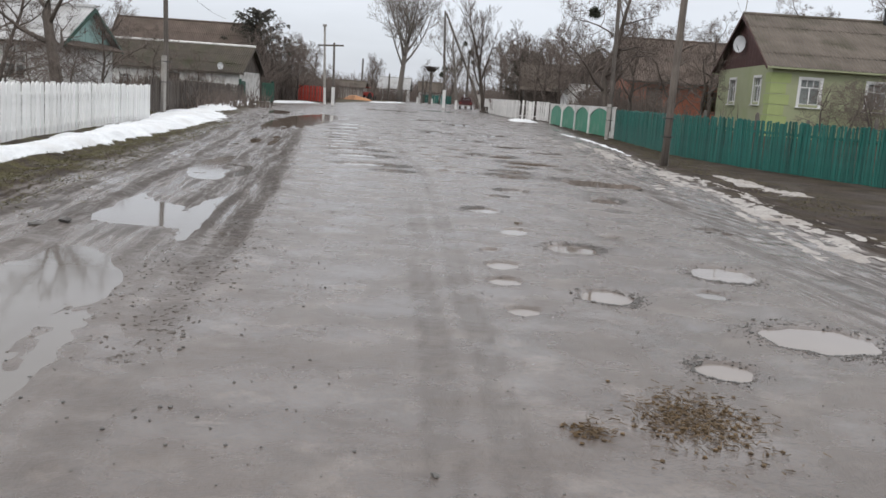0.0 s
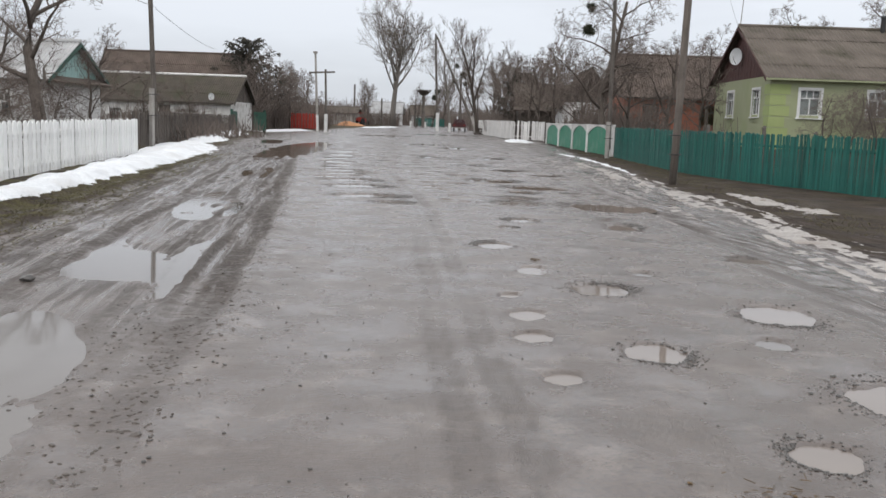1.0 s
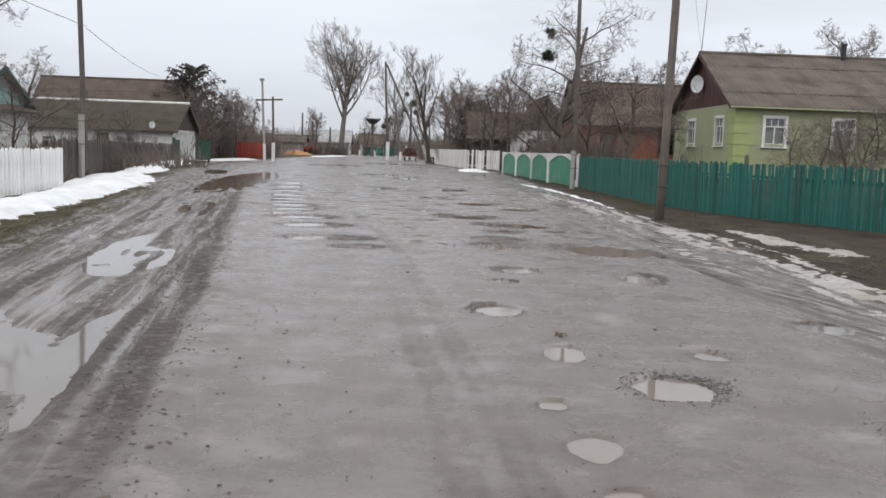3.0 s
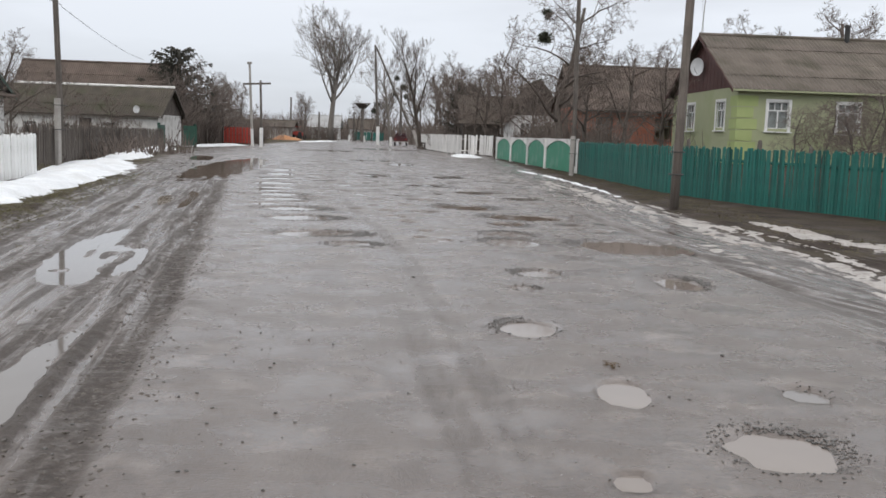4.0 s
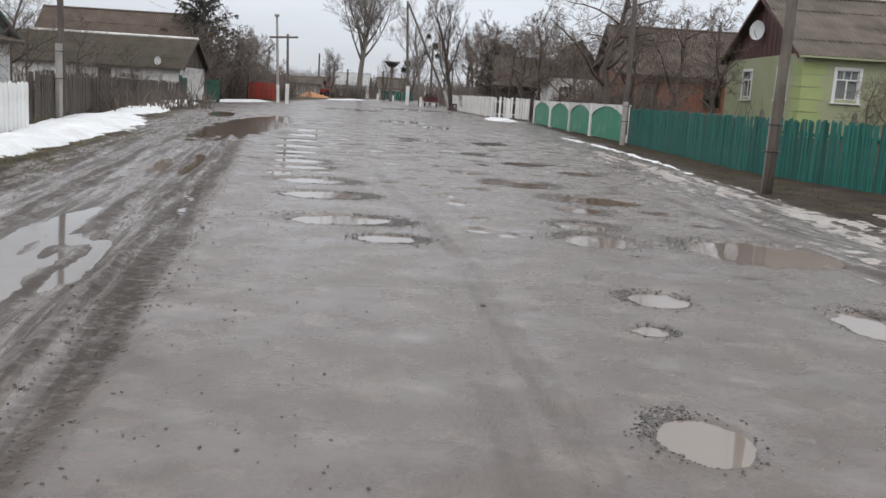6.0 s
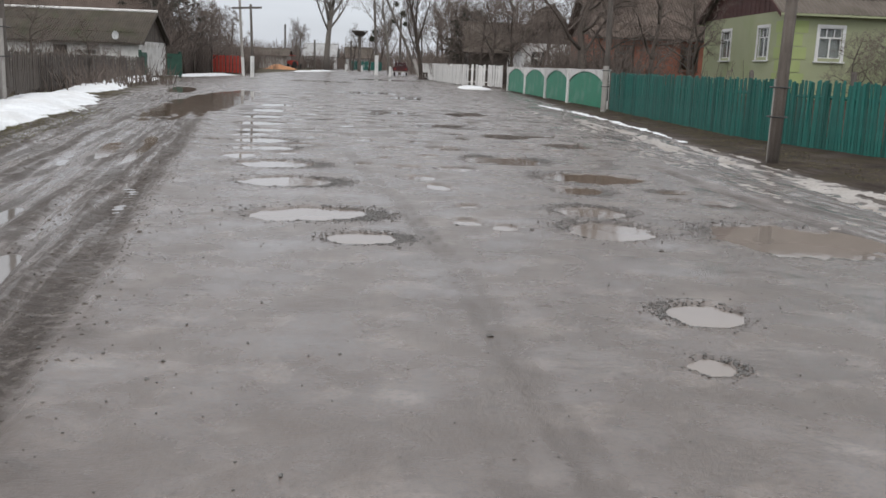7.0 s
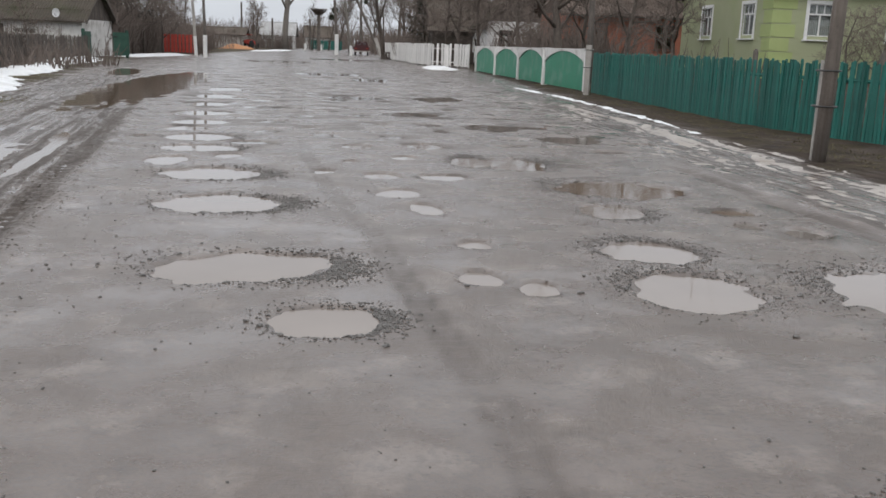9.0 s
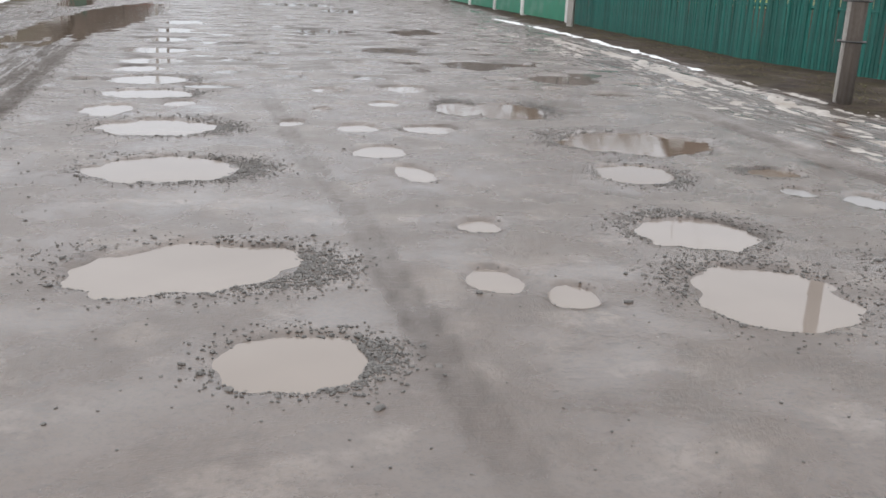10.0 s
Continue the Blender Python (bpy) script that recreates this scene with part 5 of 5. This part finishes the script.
def brushwood(x0, x1, y0, y1, tall, count, seed, label, lean=0.25, thick=1.0):
    """A thicket of thin bare stems."""
    rng = random.Random(seed)
    s = Shape()
    for k in range(count):
        x, y = rng.uniform(x0, x1), rng.uniform(y0, y1)
        p = Vector((x, y, -0.05))
        h = tall * rng.uniform(0.45, 1.1)
        d = Vector((rng.gauss(0, lean), rng.gauss(0, lean), 1)).normalized()
        q = p + d * h * 0.55
        e = q + (d + Vector((rng.gauss(0, 0.3), rng.gauss(0, 0.3), 0))).normalized() * h * 0.45
        s.tube([p, q, e], [0.03 * thick, 0.022 * thick, 0.008 * thick], 3)
        for j in range(3):
            b = p.lerp(q, rng.uniform(0.4, 1.0))
            s.tube([b, b + Vector((rng.gauss(0, 0.3), rng.gauss(0, 0.3), rng.uniform(0.2, 0.7))) * h * 0.35], [0.018 * thick, 0.007 * thick], 3)
    solid("brushwood", s, TWIG, Matrix.Identity(4), label, "bushes", kind="stuff")


brushwood(-16.6, -14.4, 104.5, 112, 2.6, 300, 60, "bare bushes beside the red fence")
brushwood(-24.0, -16.5, 70, 78, 2.0, 350, 59, "bare shrubs in front of the farm building")
brushwood(-20.5, -16.9, 85, 101, 4.2, 2200, 61, "thicket of dark bare bushes behind an old fence")
brushwood(-19.5, -16.5, 104, 128, 3.2, 900, 62, "thicket of bare bushes behind a red fence")
brushwood(2.6, 7.5, 100, 126, 3.2, 700, 63, "thicket of bare bushes behind a white fence")
brushwood(7.6, 11.2, 72, 86, 2.4, 260, 64, "bare garden bushes behind the arch fence")
brushwood(8.8, 15.0, 56, 66, 2.0, 180, 66, "bare garden shrubs behind the teal fence")
brushwood(-30, -4, 195, 240, 4.5, 1500, 67, "far belt of bare bushes at the end of the road")
brushwood(-70, 60, 250, 300, 6.5, 2600, 58, "far grey-brown woods on the horizon", 0.25, 3.0)
brushwood(-21, -12.5, 180, 188, 3.2, 420, 70, "bare hedge before distant white houses")
brushwood(8.6, 13.5, 68.5, 74.0, 3.4, 520, 72, "dense bare bushes before the brick house")
brushwood(-15.2, -10.6, 47, 66, 1.2, 420, 73, "low bare weeds and suckers along the paling fence")
brushwood(0.5, 12, 135, 200, 4.0, 800, 68, "far bare thicket beside the road")
brushwood(-40, -18, 115, 180, 4.0, 1000, 69, "far bare thicket behind the yards")


def spruce(x, y, tall, seed, label, drop=0.0):
    """A thin old spruce: whorls of hanging boughs set with needle sprays."""
    rng = random.Random(seed)
    t = thing("spruce_tree", pose(x, y, height(x, y)), label, "tree", "evergreen trees")
    part("trunk", Shape().tube([(0, 0, -0.1), (0.05, 0, tall * 0.5), (0, 0, tall)], [0.2, 0.13, 0.03], 7), BARK, t)
    s = Shape()
    for ring in range(15):
        f = 0.16 + 0.84 * ring / 15
        reach = (1 - f) ** 0.6 * tall * 0.46 + 0.55
        for k in range(8):
            if rng.random() < 0.15:
                continue
            a = rng.random() * 6.2832
            d = Vector((math.cos(a), math.sin(a), 0))
            start = Vector((0, 0, tall * f))
            long = reach * rng.uniform(0.6, 1.15)
            pts = [start + d * long * u + Vector((0, 0, 0.75 * long * (u - 0.62 * u * u))) for u in (0, 0.35, 0.7, 1.0)]
            s.tube(pts, [0.035, 0.028, 0.02, 0.01], 3)
            for j in range(24):
                u = rng.uniform(0.15, 1.0)
                q = pts[0].lerp(pts[-1], u) + Vector((0, 0, 0.75 * long * (u - 0.62 * u * u) ))
                e = q + Vector((rng.gauss(0, 0.12) + d.x * 0.15, rng.gauss(0, 0.12) + d.y * 0.15, rng.uniform(-0.42, 0.02)))
                s.tube([q, e], [0.06, 0.012], 3)
    part("crown", s, NEEDLES, t, "dark hanging needle boughs")


spruce(-18.9, 94.5, 7.9, 71, "dark drooping spruce among bushes")
spruce(6.2, 103.0, 6.2, 74, "dark spruce behind bare trees")


# ---- things far down the road ----
def stork_nest():
    n = thing("stork_nest_pole", pose(-7.4, 170, 0), "dark stork nest on a tall pole", "nest pole")
    part("shaft", Shape().tube([(0, 0, -0.2), (0, 0, 5.6)], [0.32, 0.26], 8), POLE_WOOD, n)
    s, rng = Shape(), random.Random(5)
    for k in range(220):
        a, z = rng.random() * 6.2832, rng.random()
        r = 0.55 + 0.75 * z
        b = a + rng.uniform(0.3, 0.9)
        s.tube([(r * math.cos(a), r * math.sin(a), 5.5 + 0.85 * z), (r * math.cos(b), r * math.sin(b), 5.5 + 0.85 * z + rng.uniform(-0.1, 0.1))], [0.06, 0.03], 3)
    s.tube([(0, 0, 5.45), (0, 0, 6.1)], [0.5, 1.15], 12)
    part("nest", s, GREY_WOOD, n, "bowl of dark sticks")


stork_nest()


def parked_car():
    """A dark maroon vehicle standing at the verge, seen from behind."""
    c = thing("parked_car", pose(-0.35, 126.5, 0), "dark maroon car parked by the verge", "car")
    body = Shape().prism([(-0.85, 0, 0.45), (0.85, 0, 0.45), (0.9, 0, 0.95), (0.72, 0, 1.05), (-0.72, 0, 1.05), (-0.9, 0, 0.95)], (0, 0, 0), (0, 3.9, 0))
    body.prism([(-0.72, 0, 1.05), (0.72, 0, 1.05), (0.58, 0, 1.5), (-0.58, 0, 1.5)], (0, 0.5, 0), (0, 2.8, 0))
    part("body", body, MAROON, c)
    part("rear_window", Shape().prism([(-0.55, 0, 1.1), (0.55, 0, 1.1), (0.5, 0, 1.42), (-0.5, 0, 1.42)], (0, 0.46, 0), (0, 0.49, 0)), GLASS, c)
    part("bumper", Shape().box(-0.85, 0.85, -0.1, 0.0, 0.42, 0.54), CONCRETE, c, "grey bumper")
    for x in (-0.62, 0.62):
        part("tail_light", Shape().box(x - 0.12, x + 0.12, -0.03, 0.02, 0.74, 0.84), RED_PAINT, c)
    for x in (-0.78, 0.62):
        for y in (0.7, 3.1):
            wheel = part("wheel", Shape().tube([(x, y, 0.31), (x + 0.16, y, 0.31)], [0.31, 0.31], 16), RUBBER, c)
            part("rim", Shape().tube([(x - 0.005, y, 0.31), (x + 0.165, y, 0.31)], [0.18, 0.18], 12), CONCRETE, wheel)


parked_car()


def red_tractor():
    c = thing("parked_tractor", pose(-17.6, 166.0, 0, 0, 0, 70), "small red tractor parked beside a sand heap", "tractor")
    part("body", Shape().box(0, 1.7, -0.4, 0.4, 0.6, 1.15, 0.08).box(-0.2, 0.25, -0.45, 0.45, 0.5, 1.3, 0.05), RED_PAINT, c)
    part("cab", Shape().box(-0.9, 0.0, -0.5, 0.5, 0.75, 1.25, 0.06).box(-0.95, 0.1, -0.55, 0.55, 2.0, 2.08, 0.06), RED_PAINT, c)
    for x, y, r in ((-0.6, -0.75, 0.6), (-0.6, 0.55, 0.6), (1.4, -0.65, 0.38), (1.4, 0.5, 0.38)):
        part("wheel", Shape().tube([(x, y, r), (x, y + 0.22, r)], [r, r], 16), RUBBER, c)


red_tractor()


def heap(x, y, rx, ry, h, seed, material, name, label):
    n, s = 26, Shape()
    u, v = np.meshgrid(np.linspace(-1.2, 1.2, n), np.linspace(-1.2, 1.2, n))
    e = np.maximum(np.sqrt(u ** 2 + v ** 2) + 0.2 * wave(u, v, 0.8, seed), 0)
    z = h * np.clip(1 - e ** 1.5, -0.3, 1) + 0.05 * h * wave(u, v, 3.0, seed + 1)
    me = grid_mesh(name, u * rx, v * ry, z)
    me.materials.append(material)
    ob = tagged(new(name, me), label, "heap")
    ob.matrix_basis = pose(x, y, height(x, y) - 0.02)
    return ob


heap(-18.6, 158.0, 2.6, 1.6, 0.75, 81, SAND, "sand_heap", "heap of orange sand beside the road")
heap(3.1, 108.5, 1.4, 1.1, 0.55, 83, MUD, "soil_heap", "low brown heap of soil at a fence")


def wood_pile(x, y, seed):
    """Short logs in a low stack."""
    p = thing("log_pile", pose(x, y, height(x, y)), "small pile of brown logs at the end of a fence", "log pile")
    rng = random.Random(seed)
    for row, count in ((0, 6), (1, 5), (2, 3)):
        for k in range(count):
            a = (k - count / 2) * 0.26 + 0.02 * rng.random()
            r = rng.uniform(0.11, 0.13)
            part("log", Shape().tube([(a, -0.6, 0.13 + row * 0.22), (a + rng.uniform(-0.05, 0.05), 0.6, 0.13 + row * 0.22)], [r, r * 0.95], 8), GREY_WOOD, p)


wood_pile(2.4, 106.0, 3)
for x, y, h in ((-1.45, 122.5, 1.0), (-9.4, 168.0, 1.0), (-6.9, 168.5, 0.9)):
    q = solid("marker_post", Shape().box(-0.14, 0.14, -0.14, 0.14, -0.1, h, 0.04).box(-0.10, 0.10, -0.10, 0.10, h, h + 0.05, 0.03), WHITEWASH, pose(x, y, 0), "short whitewashed marker post", "post", "white posts")
picket_fence([(-9.6, 186.0), (-4.2, 187.0)], 0.4, 0.34, 1.5, TEAL, GREY_WOOD, "distant green board fence across the road end", 17, tip=0.02, post_every=2.7)
for x, y, h, lean in ((10.1, 39.2, 1.50, 2), (12.3, 41.0, 1.35, -2), (14.0, 40.0, 1.30, 1), (9.7, 44.0, 1.50, 0)):
    solid("garden_stake", Shape().tube([(0, 0, -0.1), (0.01, 0, h * 0.6), (0.0, 0, h - 0.06), (0, 0, h)], [0.07, 0.068, 0.06, 0.03], 7), POLE_WOOD, pose(x, y, height(x, y), lean, 0, 0), "short dark wooden stake behind the teal fence", "stake", "garden stakes")


# ---- grit, clods and straw on the road ----
def grit():
    """Dark stones thrown up round the potholes."""
    rng = random.Random(91)
    places = []
    for row, amount in ((LEFT_ROW[:4], 900), (LEFT_ROW[4:6], 300), (RIGHT_ROW, 520), (MIDDLE, 14), (FAR_ROW[:5], 60)):
        for cx, cy, rx, ry, turn in row:
            bias, spread = rng.random() * 6.28, 0.5 + rng.random()
            if cx < 0.5:
                bias, spread = -0.1, 0.8
            for k in range(int(amount * min(1.6, (rx + ry) / 0.55))):
                a = rng.gauss(bias, spread * 0.8) if rng.random() < 0.72 else rng.random() * 6.28
                q = 1.0 + abs(rng.gauss(0, 0.30))
                places.append((cx + rx * q * math.cos(a), cy + ry * q * math.sin(a), rng.uniform(0.003, 0.0075) * (1.8 if rng.random() < 0.08 else 1.0)))
    for k in range(2600):
        x, y = rng.uniform(-1.5, 5.0), rng.uniform(13.6, 33.0)
        places.append((x, y, rng.uniform(0.0018, 0.0055) * (1.8 if rng.random() < 0.04 else 1.0)))
    for k in range(420):
        y = rng.uniform(14, 34)
        x = float(rut_line(y)) + rng.gauss(0.2, 0.42)
        places.append((x, y, rng.uniform(0.004, 0.010)))
    px, py = np.array([[p[0] for p in places]]), np.array([[p[1] for p in places]])
    pz = heights(px, py)[0]
    s = Shape()
    for (x, y, r), z in zip(places, pz):
        s.lump((x, y, z + r * 0.25), (r * rng.uniform(0.9, 1.5), r * rng.uniform(0.8, 1.2), r * 0.7), rng)
    solid("grit", s, GRAVEL, Matrix.Identity(4), "dark stones and grit scattered round the potholes", "gravel", kind="stuff")


grit()


def clods():
    """Lumps of dark mud along the wheel ruts."""
    rng = random.Random(93)
    places = []
    for k in range(4200):
        y = 15.0 + 25 * rng.random() ** 0.9
        places.append((float(rut_line(y)) + rng.choice((0.16, -0.1, 0.0, 0.05, -0.45, -1.5)) + rng.gauss(0, 0.10), y, rng.uniform(0.004, 0.012) * (1.7 if rng.random() < 0.06 else 1.0)))
    zs = heights(np.array([p[0] for p in places]), np.array([p[1] for p in places]))
    s = Shape()
    for (x, y, r), z in zip(places, zs):
        s.lump((x, y, z - r * 0.05), (r * rng.uniform(0.9, 1.3), r * rng.uniform(1.0, 1.8), r * 0.6), rng, 0.35)
    solid("mud_clods", s, CLOD, Matrix.Identity(4), "lumps of dark churned mud along the ruts", "mud", kind="stuff")


CLOD = shade("dark_wet_clods", (0.055, 0.045, 0.038), (0.125, 0.106, 0.09), 0.55, 12, 90, 0.3)
clods()


def litter():
    """Trampled straw and dung on the road."""
    rng = random.Random(97)
    s = Shape()
    for cx, cy, rx, ry, count in ((2.86, 14.85, 0.26, 0.36, 800), (2.36, 14.62, 0.09, 0.10, 130), (2.30, 20.95, 0.05, 0.08, 30)):
        for k in range(count):
            x, y = cx + rng.gauss(0, rx * 0.55), cy + rng.gauss(0, ry * 0.55)
            z = height(x, y)
            a, l = rng.random() * 6.28, rng.uniform(0.012, 0.05)
            if rng.random() < 0.12:
                s.lump((x, y, z + 0.004), (0.012, 0.009, 0.006), rng)
            else:
                s.tube([(x, y, z + rng.uniform(0.003, 0.016)), (x + l * math.cos(a), y + l * math.sin(a), z + rng.uniform(0.003, 0.02))], [0.0025, 0.0018], 3)
    solid("straw_litter", s, STRAW, Matrix.Identity(4), "trampled brown straw and dung on wet mud", "straw", kind="stuff")


litter()


def verge_grass():
    """Short dead grass on the verges."""
    rng = random.Random(99)
    spots = []
    for k in range(9000):
        y = rng.uniform(19, 42)
        spots.append((rng.gauss(-3.9 - 0.17 * (y - 22), 0.5), y))
    for k in range(2600):
        y = rng.uniform(24, 58)
        spots.append((rng.uniform(6.7, 7.9), y))
    zs = heights(np.array([p[0] for p in spots]), np.array([p[1] for p in spots]))
    s = Shape()
    for (x, y), z in zip(spots, zs):
        for j in range(3):
            a, h = rng.random() * 6.28, rng.uniform(0.008, 0.028)
            dx, dy = rng.gauss(0, 0.03), rng.gauss(0, 0.03)
            s.add([(x + 0.006 * math.cos(a), y + 0.006 * math.sin(a), z), (x - 0.006 * math.cos(a), y - 0.006 * math.sin(a), z), (x + dx, y + dy, z + h)], [(0, 1, 2)])
    solid("verge_grass", s, DEAD_GRASS, Matrix.Identity(4), "short flattened olive-brown winter grass", "grass", kind="stuff")


DEAD_GRASS = shade("dead_grass", (0.075, 0.072, 0.03), (0.16, 0.14, 0.07), 0.9, 2, 20, 0.0)
verge_grass()


def loose_lump(x, y, size, turn, material, name, label, seed):
    rng = random.Random(seed)
    s = Shape().lump((0, 0, size[2] * 0.4), size, rng, 0.3)
    return solid(name, s, material, pose(x, y, height(x, y), 0, 0, turn), label, "stone", "loose stones on the road")


for n, (x, y, a) in enumerate(((-1.92, 18.6, 20), (-1.75, 18.75, 70), (1.75, 14.05, 40), (2.62, 26.55, 0), (1.72, 27.3, 30), (0.62, 26.35, 80), (1.10, 24.2, 10), (3.1, 21.3, 50))):
    r = 0.055 if n < 2 else 0.015
    loose_lump(x, y, (r * 1.6, r, r * 0.6), a, GRAVEL, "stone", "dark wet stone lying on the muddy road", 200 + n)
